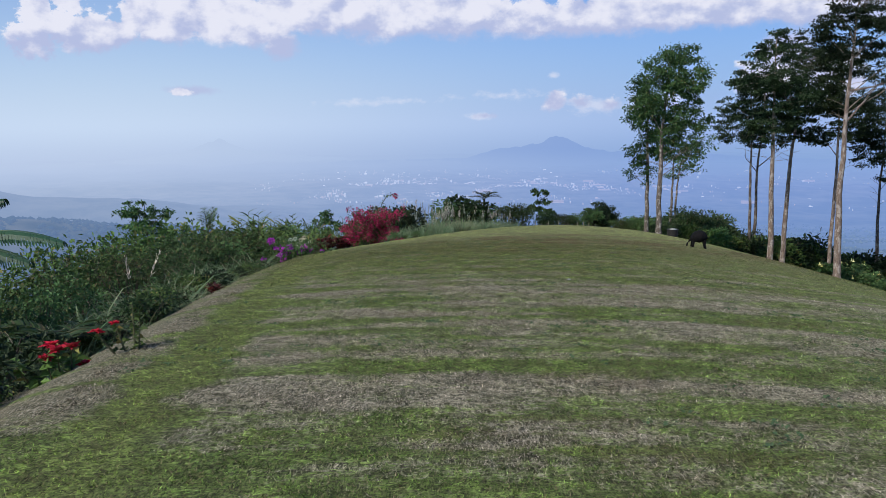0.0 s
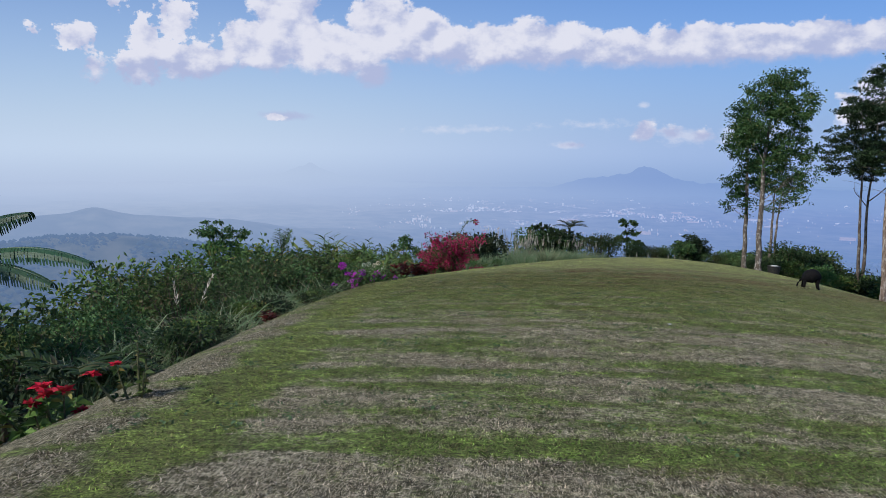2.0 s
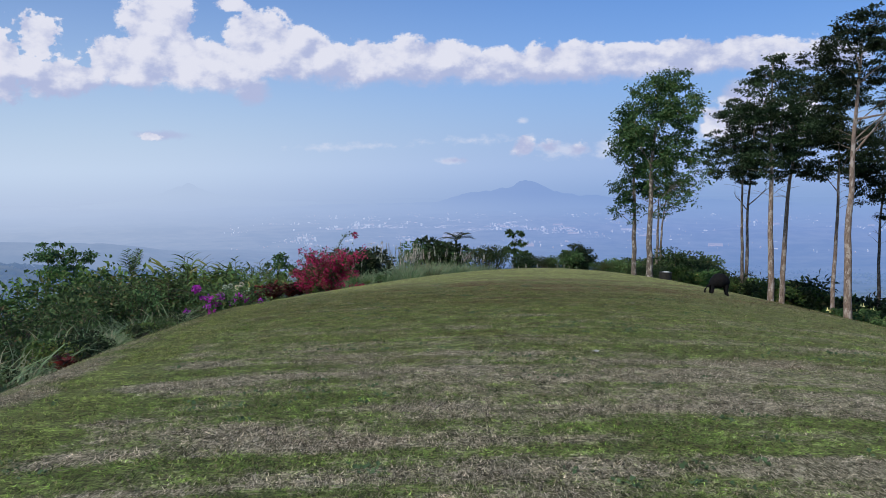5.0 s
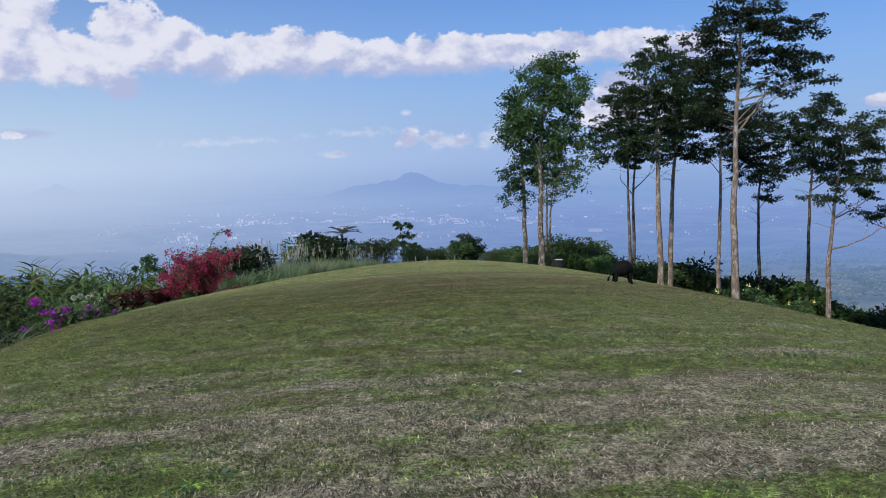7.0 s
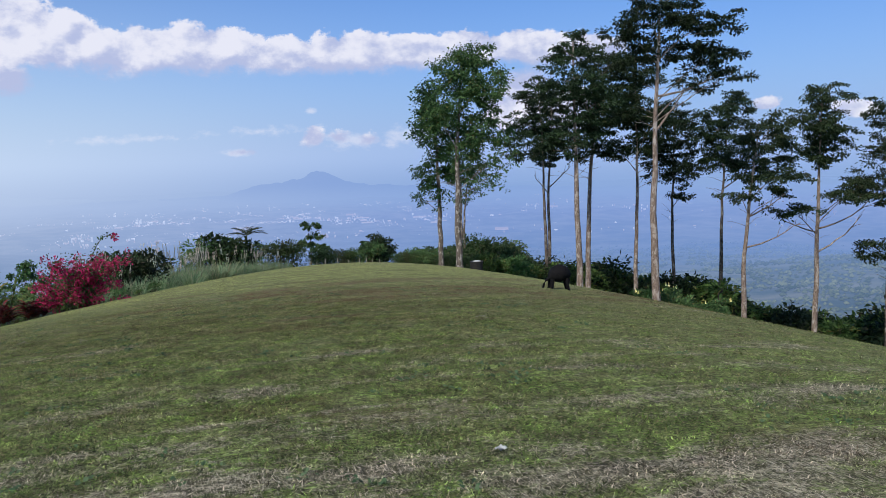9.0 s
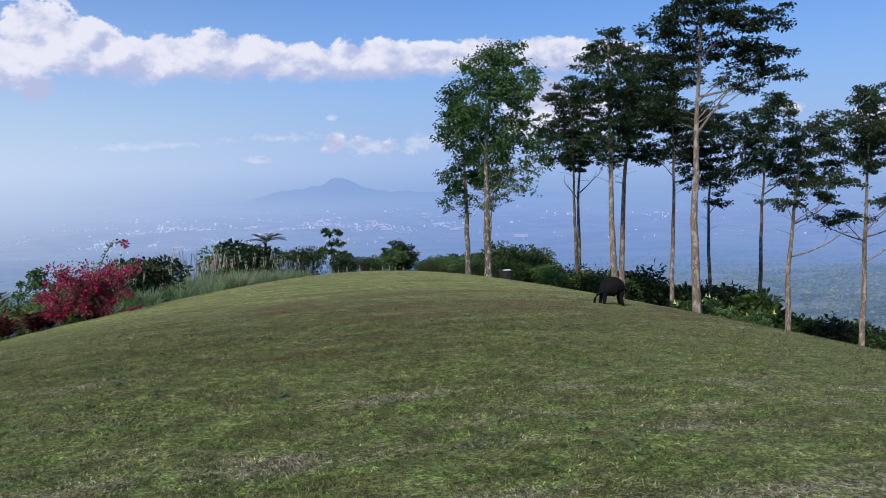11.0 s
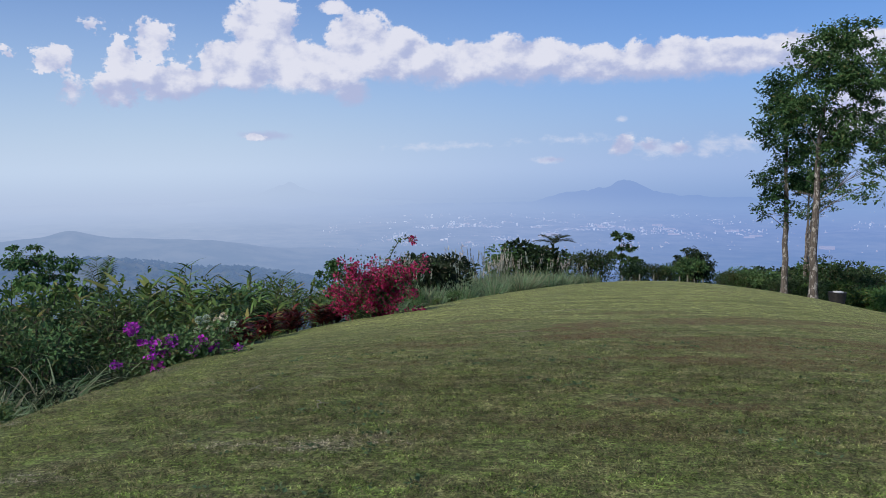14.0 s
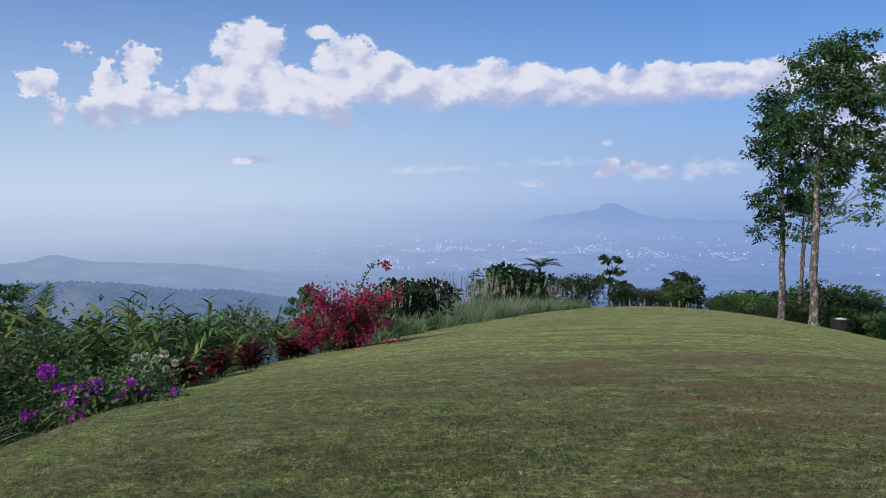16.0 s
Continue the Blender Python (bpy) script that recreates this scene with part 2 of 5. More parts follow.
def lawn_tone(s):
    """Mown turf: clumpy green, grey-brown thatch in loose drifts across the ridge, bare earth here and there. Returns the colour and the dryness."""
    pos = s.place()
    sep = s.node("ShaderNodeSeparateXYZ", Vector=pos)
    y = sep.outputs[1]
    bands = s.noise(1.0, 3.0, s.place((0.095, 1.2, 0.0), offset=(0.4, 0.35, 0)), 0.58, 0.8)
    blotch = s.noise(1.2, 5.0, s.place((0.7, 1.3, 0.0)), 0.62)
    speck = s.noise(13.0, 3.0, s.place((1, 1.5, 1)), 0.7)
    dry = s.math("ADD", s.math("MULTIPLY", bands, 1.02), s.math("MULTIPLY", blotch, 0.66))
    dry = s.math("ADD", dry, s.math("MULTIPLY", speck, 0.62))
    far = s.smooth(y, 15.0, 24.0)
    rim = s.math("ADD", s.math("ADD", sep.outputs[0], 2.515), s.math("MULTIPLY", y, 0.0785))   # distance from the western edge
    rim = s.math("ADD", rim, s.math("MULTIPLY", blotch, 0.9))
    dry = s.math("ADD", dry, s.math("MULTIPLY", s.math("MULTIPLY", s.smooth(rim, 0.85, 0.25), s.smooth(y, 5.0, 10.0)), 0.13))
    dry = s.math("SUBTRACT", dry, s.math("MULTIPLY", s.smooth(y, 12.5, 21.0), 0.25))
    dry = s.math("SUBTRACT", dry, s.math("MULTIPLY", s.smooth(y, 7.5, 4.0), 0.08))
    strip = s.math("MULTIPLY", s.smooth(rim, 0.55, 0.9), s.smooth(rim, 1.7, 1.2))   # a greener strip inside the worn rim
    dry = s.math("SUBTRACT", dry, s.math("MULTIPLY", strip, 0.26))
    dry = s.smooth(dry, 1.06, 1.26)
    green = s.mix(s.smooth(s.noise(3.2, 5.0), 0.36, 0.66), (0.108, 0.178, 0.036), (0.205, 0.310, 0.066))
    green = s.mix(far, green, s.mix(s.smooth(s.noise(0.8, 5.0, s.place((0.5, 1.4, 0.0))), 0.35, 0.65), (0.078, 0.104, 0.026), (0.152, 0.190, 0.049)))
    thatch = s.smooth(s.noise(2.4, 6.0, s.place((0.8, 1.5, 0.0), offset=(3.1, 0, 0)), 0.68), 0.42, 0.62)   # brown thatch showing through
    green = s.mix(s.math("MULTIPLY", s.math("MULTIPLY", thatch, s.smooth(y, 11.0, 17.0)), 0.55), green, (0.245, 0.195, 0.112))
    crest = s.noise(1.0, 4.0, s.place((0.22, 2.2, 0.0)), 0.6, 0.4)
    green = s.mix(s.smooth(y, 26.5, 34.5), green, s.mix(s.smooth(crest, 0.36, 0.64), (0.170, 0.195, 0.054), (0.330, 0.342, 0.108)))
    green = s.mix(s.math("MULTIPLY", strip, 0.5), green, (0.205, 0.255, 0.060))
    straw = s.mix(s.smooth(s.noise(7.0, 5.0), 0.3, 0.7), (0.18, 0.152, 0.110), (0.42, 0.362, 0.275))
    straw = s.mix(s.math("MULTIPLY", s.smooth(rim, 1.0, 0.4), 0.78), straw, (0.118, 0.092, 0.062))   # trodden earth along the rim
    c = s.mix(s.math("MULTIPLY", dry, 0.92), green, straw)
    # shade between the tufts, put into the colour as dark and bright mottling
    k = 1.0
    for scale, low, high in ((34.0, 0.42, 1.42), (12.0, 0.54, 1.38), (3.6, 0.74, 1.22)):
        n = s.smooth(s.noise(scale, 1.5, s.place((0.75, 1.15, 1.0))), 0.38, 0.60)
        k = s.math("MULTIPLY", k, s.math("ADD", low, s.math("MULTIPLY", n, high - low)))
    c = s.mix(1.0, c, s.node("ShaderNodeCombineColor", Red=k, Green=k, Blue=k).outputs[0], "MULTIPLY")
    # worn earth
    w = s.noise(1.0, 5.0, s.place((0.30, 0.85, 0.0), offset=(5.2, 1.0, 0)), 0.62)
    band = s.math("MULTIPLY", s.smooth(y, 22.0, 25.5), s.smooth(y, 34.0, 29.0))
    worn = s.math("MULTIPLY", s.smooth(s.math("ADD", w, s.math("MULTIPLY", band, 0.09)), 0.575, 0.64), s.math("MULTIPLY", s.smooth(sep.outputs[0], -2.5, 0.5), s.math("ADD", 0.35, s.math("MULTIPLY", band, 0.65))))
    bare = -1.0
    for px, py, rx, ry in WORN_PATCHES:
        m = s.node("ShaderNodeMapping", Vector=s.node("ShaderNodeCombineXYZ", X=sep.outputs[0], Y=y).outputs[0])
        m.vector_type = "TEXTURE"
        m.inputs["Location"].default_value, m.inputs["Scale"].default_value = (px, py, 0), (rx, ry, 1)
        d = s.node("ShaderNodeVectorMath", Vector=m.outputs[0])
        d.operation = "LENGTH"
        bare = s.math("MAXIMUM", bare, s.math("SUBTRACT", 1.0, d.outputs["Value"]))
    bare = s.math("ADD", bare, s.math("MULTIPLY", s.math("SUBTRACT", s.noise(1.7, 5.0, s.place((0.6, 1.5, 1)), 0.65), 0.5), 3.0))
    worn = s.math("MAXIMUM", worn, s.math("MULTIPLY", s.smooth(bare, 0.15, 0.6), 0.80))
    worn = s.math("MULTIPLY", worn, s.smooth(s.noise(7.0, 4.0, s.place((0.6, 1, 1))), 0.28, 0.48))
    c = s.mix(worn, c, s.mix(s.noise(5.0, 3.0), (0.052, 0.028, 0.018), (0.19, 0.104, 0.060)))
    return c, dry


def ground_material():
    s = Shader("lawn_and_bank")
    c, dry = lawn_tone(s)
    fine = s.noise(30.0, 6.0, s.place((1, 1, 1)), 0.8)
    tuft = s.noise(8.0, 4.0, s.place((1, 1.3, 1)), 0.7)
    y = s.node("ShaderNodeSeparateXYZ", Vector=s.place()).outputs[1]
    # loose fibres, lying this way and that
    fibre = None
    for turn, shift in ((0.35, 0.0), (1.35, 3.0), (2.45, 7.0)):
        m = s.node("ShaderNodeMapping", Vector=s.place())
        m.inputs["Rotation"].default_value = (0, 0, turn)
        m.inputs["Location"].default_value = (shift, shift, 0)
        m.inputs["Scale"].default_value = (95.0, 15.0, 15.0)
        n = s.noise(1.0, 2.0, m.outputs[0], 0.5, 0.3)
        fibre = n if fibre is None else s.math("MAXIMUM", fibre, n)
    c = s.mix(s.math("MULTIPLY", s.smooth(y, 30.0, 12.0), 0.36), c, (0.034, 0.030, 0.017))   # soil between the blades, darkened further for the shade among them
    # shade down in the gaps between tufts, painted nearly black
    gap = s.math("ADD", s.smooth(fine, 0.54, 0.40), s.math("MULTIPLY", s.smooth(tuft, 0.50, 0.34), 0.55), clamp=True)
    c = s.mix(s.math("MULTIPLY", gap, 0.95), c, (0.013, 0.012, 0.007))
    pale = s.mix(dry, (0.23, 0.27, 0.090), (0.50, 0.45, 0.34))
    c = s.mix(s.math("MULTIPLY", s.smooth(fibre, 0.58, 0.68), s.math("ADD", 0.50, s.math("MULTIPLY", dry, 0.35))), c, pale)
    c = s.mix(s.math("MULTIPLY", s.smooth(fine, 0.57, 0.72), 0.45), c, s.mix(dry, (0.25, 0.32, 0.07), (0.42, 0.38, 0.28)))
    lumps = s.noise(5.0, 5.0, rough=0.6)
    h = s.math("ADD", s.math("MULTIPLY", fine, 1.0), s.math("ADD", lumps, s.math("MULTIPLY", fibre, 0.4)))
    turf = s.surface(c, 0.95, s.bump(h, 0.55, 0.05), spec=0.12)
    p = turf.node
    p.inputs["Sheen Weight"].default_value, p.inputs["Sheen Roughness"].default_value = 0.14, 0.5
    p.inputs["Sheen Tint"].default_value = (0.55, 0.58, 0.28, 1)
    return s.done(turf)


def blade_material():
    s = Shader("turf_blades")
    c, dry = lawn_tone(s)
    isle = s.node("ShaderNodeNewGeometry").outputs["Random Per Island"]
    c = s.mix(s.math("MULTIPLY", s.smooth(isle, 0.66, 0.8), 0.75), c, s.mix(dry, (0.21, 0.165, 0.095), (0.58, 0.51, 0.40)))
    c = s.mix(s.math("MULTIPLY", s.smooth(isle, 0.34, 0.0), 0.7), c, s.mix(dry, (0.055, 0.098, 0.014), (0.070, 0.056, 0.036)))
    tone = s.math("ADD", 0.36, s.math("MULTIPLY", s.math("FRACT", s.math("MULTIPLY", isle, 31.7)), 1.22))
    grey = s.node("ShaderNodeCombineColor", Red=tone, Green=tone, Blue=tone).outputs[0]
    c = s.mix(1.0, c, grey, "MULTIPLY")
    body = s.surface(c, 0.75, spec=0.12)
    trans = s.node("ShaderNodeBsdfTranslucent", Color=c)
    m = s.node("ShaderNodeMixShader", Fac=0.3)
    s.nt.links.new(body, m.inputs[1])
    s.nt.links.new(trans.outputs[0], m.inputs[2])
    return s.done(m.outputs[0])


# haze colours the far land gives off, by distance: towards the sun and away from it
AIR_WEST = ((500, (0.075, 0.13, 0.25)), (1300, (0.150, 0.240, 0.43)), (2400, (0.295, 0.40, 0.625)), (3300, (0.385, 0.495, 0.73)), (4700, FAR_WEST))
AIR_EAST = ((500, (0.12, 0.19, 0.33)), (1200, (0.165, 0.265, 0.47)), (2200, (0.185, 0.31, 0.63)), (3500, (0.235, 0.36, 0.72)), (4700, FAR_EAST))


def distance_material(name, tones, scale, reach, stretch=(1, 1, 1), gain=1.0, most=1.0):
    """The far backdrop: land seen through kilometres of bright air. This haze is painted in as emission, which takes
    over with the distance from the hill.
    """
    s = Shader(name)
    pos = s.place()
    ln = s.node("ShaderNodeVectorMath", Vector=pos)
    ln.operation = "LENGTH"
    r = ln.outputs["Value"]
    sep = s.node("ShaderNodeSeparateXYZ", Vector=pos)
    az = s.math("MULTIPLY", s.math("ARCTAN2", sep.outputs[0], sep.outputs[1]), 180 / math.pi)
    n1 = s.noise(scale, 6.0, s.place(stretch), 0.62)
    n2 = s.noise(scale * 0.17, 4.0, s.place(stretch), 0.6)
    t = s.smooth(s.math("ADD", s.math("MULTIPLY", n1, 0.62), s.math("MULTIPLY", n2, 0.5)), 0.44, 0.70)
    land = s.mix(t, tones[0], tones[1])
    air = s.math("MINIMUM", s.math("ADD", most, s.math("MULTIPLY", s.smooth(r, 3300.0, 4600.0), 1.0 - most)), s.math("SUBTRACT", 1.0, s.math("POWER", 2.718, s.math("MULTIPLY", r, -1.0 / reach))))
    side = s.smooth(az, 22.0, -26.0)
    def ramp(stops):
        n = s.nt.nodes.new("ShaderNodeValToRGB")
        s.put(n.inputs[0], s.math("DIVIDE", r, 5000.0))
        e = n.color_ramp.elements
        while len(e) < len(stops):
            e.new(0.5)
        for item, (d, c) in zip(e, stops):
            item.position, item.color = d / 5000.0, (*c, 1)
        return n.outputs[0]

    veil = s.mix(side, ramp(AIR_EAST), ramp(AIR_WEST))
    # gain tints the painted haze, more so with height
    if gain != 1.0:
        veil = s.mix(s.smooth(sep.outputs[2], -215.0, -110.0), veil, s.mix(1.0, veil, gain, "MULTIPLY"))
    # the haze is emitted by the surface; the land itself is no light source
    haze_glow = s.node("ShaderNodeEmission", Color=veil, Strength=1.0)
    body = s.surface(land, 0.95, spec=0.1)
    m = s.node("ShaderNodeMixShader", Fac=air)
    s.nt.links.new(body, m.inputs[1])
    s.nt.links.new(haze_glow.outputs[0], m.inputs[2])
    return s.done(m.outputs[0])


def plain_material(name, a, b, scale=20.0, rough=0.7, spec=0.4, depth=0.01):
    s = Shader(name)
    n = s.noise(scale, 5.0, s.place(local=True), 0.6)
    c = s.mix(s.smooth(n, 0.3, 0.7), a, b)
    return s.done(s.surface(c, rough, s.bump(n, 0.4, depth), spec=spec))


GROUND = ground_material()
BLADES = blade_material()
# far land, woods and town: each carries its haze as painted emission
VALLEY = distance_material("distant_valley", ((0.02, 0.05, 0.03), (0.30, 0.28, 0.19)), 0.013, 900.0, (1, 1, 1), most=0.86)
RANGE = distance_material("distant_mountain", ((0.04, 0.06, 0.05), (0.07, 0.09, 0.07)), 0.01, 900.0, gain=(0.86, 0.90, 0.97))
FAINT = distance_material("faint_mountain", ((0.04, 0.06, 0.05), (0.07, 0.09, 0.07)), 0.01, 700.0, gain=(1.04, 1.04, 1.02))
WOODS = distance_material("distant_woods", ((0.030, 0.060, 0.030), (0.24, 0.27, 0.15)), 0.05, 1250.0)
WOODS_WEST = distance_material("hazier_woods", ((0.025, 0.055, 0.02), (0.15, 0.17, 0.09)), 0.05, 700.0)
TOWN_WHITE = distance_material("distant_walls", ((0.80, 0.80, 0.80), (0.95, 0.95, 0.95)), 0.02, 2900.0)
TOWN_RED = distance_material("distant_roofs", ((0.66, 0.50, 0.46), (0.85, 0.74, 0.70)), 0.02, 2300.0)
LEAF_TREE = leaf_material("tree_leaves_green", (0.020, 0.060, 0.024), (0.085, 0.172, 0.055), (0.12, 0.13, 0.05), through_light=0.25, old_share=0.06)
LEAF_DARK = leaf_material("tree_leaves_dark", (0.010, 0.022, 0.010), (0.036, 0.060, 0.024), (0.06, 0.056, 0.03), through_light=0.10, old_share=0.05)
LEAF_SHRUB = leaf_material("shrub_leaves", (0.016, 0.044, 0.018), (0.130, 0.240, 0.082), (0.12, 0.13, 0.045), old_share=0.08, spread=1.05)
LEAF_BRIGHT = leaf_material("fresh_leaves", (0.026, 0.060, 0.015), (0.155, 0.245, 0.062), (0.22, 0.20, 0.06), old_share=0.10, spread=0.8)
LEAF_GREY = leaf_material("dusty_leaves", (0.016, 0.036, 0.014), (0.105, 0.165, 0.058), (0.14, 0.12, 0.06), old_share=0.12, spread=1.05)
REED = leaf_material("reed_leaves", (0.070, 0.130, 0.062), (0.310, 0.405, 0.225), (0.36, 0.33, 0.22), old_share=0.16, through_light=0.42)
WEED = leaf_material("weed_leaves", (0.045, 0.100, 0.045), (0.130, 0.215, 0.105), None)
BANANA = leaf_material("banana_leaves", (0.020, 0.056, 0.030), (0.042, 0.092, 0.052), None, gloss=0.42)
PLUME = leaf_material("dry_plumes", (0.36, 0.34, 0.27), (0.56, 0.53, 0.45), None, gloss=0.9)
RED_LEAF = leaf_material("dark_red_leaves", (0.050, 0.008, 0.010), (0.17, 0.025, 0.022), (0.03, 0.012, 0.012), old_share=0.3)
MAGENTA = leaf_material("magenta_bracts", (0.46, 0.012, 0.105), (0.90, 0.070, 0.270), (0.12, 0.02, 0.02), old_share=0.14)
PURPLE = leaf_material("purple_bracts", (0.40, 0.02, 0.44), (0.74, 0.10, 0.80), None)
SCARLET = leaf_material("scarlet_bracts", (0.40, 0.006, 0.025), (0.66, 0.025, 0.060), None)
PETAL = leaf_material("pale_petals", (0.60, 0.60, 0.45), (0.86, 0.84, 0.70), (0.50, 0.52, 0.34), old_share=0.2)
YELLOW = leaf_material("yellow_petals", (0.70, 0.58, 0.10), (0.85, 0.80, 0.42), None)
BARK_PALE = bark_material("pale_bark", (0.105, 0.074, 0.058), (0.265, 0.205, 0.165), (0.36, 0.32, 0.285))
BARK_MOTTLED = bark_material("mottled_bark", (0.060, 0.050, 0.042), (0.17, 0.14, 0.115), (0.37, 0.34, 0.305), 8.0, (0.53, 0.59))
BARK_DARK = bark_material("dark_bark", (0.050, 0.040, 0.034), (0.135, 0.110, 0.090), (0.23, 0.21, 0.18))
STEM = plain_material("green_stems", (0.05, 0.06, 0.025), (0.13, 0.13, 0.06), 25.0, 0.8)
TWIG = plain_material("dry_twigs", (0.045, 0.038, 0.026), (0.12, 0.10, 0.075), 25.0, 0.9)
BLACK = plain_material("black_weathered_metal", (0.003, 0.003, 0.0035), (0.008, 0.0075, 0.0075), 14.0, 0.85, 0.15)
TUB = plain_material("dark_tub", (0.010, 0.009, 0.009), (0.024, 0.022, 0.020), 9.0, 0.7)
WHITE = plain_material("white_paper", (0.36, 0.37, 0.36), (0.52, 0.52, 0.51), 12.0, 0.8)
STAKE = plain_material("weathered_stake", (0.17, 0.16, 0.12), (0.30, 0.28, 0.22), 9.0, 0.9)

# ---- geometry helpers ----
class Geo:
    """Collects vertices and faces as arrays; mesh() makes one mesh of them."""

    def __init__(self):
        self.v, self.loops, self.sizes, self.count = [], [], [], 0

    def add(self, verts, faces):
        verts = np.asarray(verts, dtype=np.float32).reshape(-1, 3)
        faces = np.asarray(faces, dtype=np.int32)
        self.v.append(verts)
        self.loops.append((faces + self.count).ravel())
        self.sizes.append(np.full(len(faces), faces.shape[1], dtype=np.int32))
        self.count += len(verts)
        return self

    def mesh(self, name, smooth=False):
        me = bpy.data.meshes.new(name)
        if not self.v:
            return me
        v, loops, sizes = np.concatenate(self.v), np.concatenate(self.loops), np.concatenate(self.sizes)
        me.vertices.add(len(v))
        me.vertices.foreach_set("co", v.ravel())
        me.loops.add(len(loops))
        me.loops.foreach_set("vertex_index", loops)
        me.polygons.add(len(sizes))
        me.polygons.foreach_set("loop_start", np.concatenate(([0], np.cumsum(sizes)[:-1])).astype(np.int32))
        me.polygons.foreach_set("use_smooth", np.full(len(sizes), smooth))
        me.update(calc_edges=True)
        me.validate()
        return me


def part(name, geo, material, parent=None, label="", smooth=False):
    ob = new(name, geo.mesh(name, smooth))
    ob.data.materials.append(material)
    ob.parent = parent
    return tagged(ob, label)


def thing(name, label, category, group="", place=None):
    ob = new(name)
    ob.empty_display_size = 0.2
    if place is not None:
        ob.matrix_basis = place
    return tagged(ob, label, category, group)


def unit(v):
    return v / np.maximum(np.linalg.norm(v, axis=-1, keepdims=True), 1e-9)


def tube(geo, points, radii, sides=6, cap=True):
    """A tapered, bending stem."""
    p, r = np.asarray(points, float), np.asarray(radii, float)
    t = unit(np.gradient(p, axis=0))
    ref = np.where(np.abs(t[:, 2:3]) > 0.9, [[1.0, 0, 0]], [[0, 0, 1.0]])
    a = unit(np.cross(t, ref))
    b = np.cross(t, a)
    ang = np.arange(sides) * 2 * np.pi / sides
    ring = p[:, None] + r[:, None, None] * (np.cos(ang)[None, :, None] * a[:, None] + np.sin(ang)[None, :, None] * b[:, None])
    n, k = len(p), sides
    i, j = np.meshgrid(np.arange(n - 1), np.arange(k), indexing="ij")
    f = np.stack([i * k + j, i * k + (j + 1) % k, (i + 1) * k + (j + 1) % k, (i + 1) * k + j], -1).reshape(-1, 4)
    geo.add(ring.reshape(-1, 3), f)
    if cap:
        geo.add(ring[-1], np.arange(k)[None])
    return geo


def leaves(geo, at, way, length, width, rng, fold=0.18, droop=0.0):
    """Many folded leaves: at and way are (n, 3) arrays."""
    n = len(at)
    if not n:
        return geo
    way = unit(way)
    side = unit(np.cross(way, unit(rng.normal(size=(n, 3)) * 0.55 + np.array([0, 0, 1.0]))))
    up = np.cross(side, way)
    length, width = np.broadcast_to(length, n)[:, None], np.broadcast_to(width, n)[:, None]
    mid = at + way * length * 0.45
    tip = at + way * length - np.array([0, 0, 1.0]) * droop * length
    v = np.stack([at, mid + side * width * 0.5 + up * fold * width, tip, mid - side * width * 0.5 + up * fold * width], 1)
    geo.add(v.reshape(-1, 3), np.arange(n * 4).reshape(n, 4))
    return geo


def blades(geo, root, way, length, width, bend, rng, steps=4):
    """Long narrow leaves that rise along way and arch over."""
    n = len(root)
    way = unit(way)
    side = unit(np.cross(way, rng.normal(size=(n, 3)) * 0.3 + np.array([0, 0, 1.0]) + 1e-3))
    flat = unit(way * np.array([1, 1, 0.0]) + 1e-6)
    length, width, bend = (np.broadcast_to(q, n)[:, None] for q in (length, width, bend))
    rows = []
    for k in range(steps + 1):
        s = k / steps
        p = root + way * length * s + flat * length * np.minimum(bend, 0.7) * s * s * 0.6 - np.array([0, 0, 1.0]) * length * bend * s ** 2.4
        w = width * (1 - s) ** 0.6 * min(1.0, 0.45 + 2.0 * s)
        rows += [p - side * w * 0.5, p + side * w * 0.5]
    v = np.stack(rows, 1)
    k = 2 * (steps + 1)
    quad = np.array([[2 * q, 2 * q + 1, 2 * q + 3, 2 * q + 2] for q in range(steps)])
    geo.add(v.reshape(-1, 3), (np.arange(n)[:, None, None] * k + quad[None]).reshape(-1, 4))
    return geo


def ball_points(n, rng, shell=0.55):
    d = unit(rng.normal(size=(n, 3)))
    return d * (shell + (1 - shell) * rng.random((n, 1))), d


# ---- the ridge: a mown crest that falls away to both sides ----
def side_fall(u, c, m):
    """Grows with the square of u, then with the slope m."""
    turn = m / (2 * c)
    return np.where(u < turn, c * u * u, m * u - m * m / (4 * c))


def ground_height(x, y):
    x, y = np.asarray(x, float), np.asarray(y, float)
    s = np.clip(y / 44.0, -0.7, 2.3)
    z = 1.1 * (-0.040 - 2.112 * s - 1.697 * s ** 2 + 0.744 * s ** 3 - 0.279 * s ** 4)
    u = x - 1.1 * (-0.976 + 6.243 * s)
    z = z - side_fall(np.maximum(-u, 0), (0.0060 + 0.0058 * np.maximum(s, 0)) / 1.1, 0.30) - side_fall(np.maximum(u, 0), (0.0125 + 0.0022 * np.maximum(s, 0)) / 1.1, 0.25)
    z = z - side_fall(np.maximum(x - 1.1 * (5.408 + 4.656 * s), 0), 0.0098, 0.06)
    z = z - side_fall(np.maximum(lawn_edge(y) - x, 0), 0.247, 0.42)
    away = np.hypot(x - 6, y - 25)
    return z - 0.30 * np.maximum(away - 75, 0)


def lawn_edge(y):
    """Where the lawn ends to the west."""
    return 1.1 * (-2.286 - 3.138 * np.clip(np.asarray(y, float) / 44.0, -0.2, 1.5))


def garden_edge(y):
    """Where the planting begins to the west; it swings in across the far end."""
    return np.interp(y, [-10, 0, 30, 36, 40, 41.5, 44, 48, 52], [-2.3, -2.52, -4.87, -4.7, -4.1, -2.6, -0.9, 0.8, 2.5])


def gz(x, y):
    return float(ground_height(x, y))


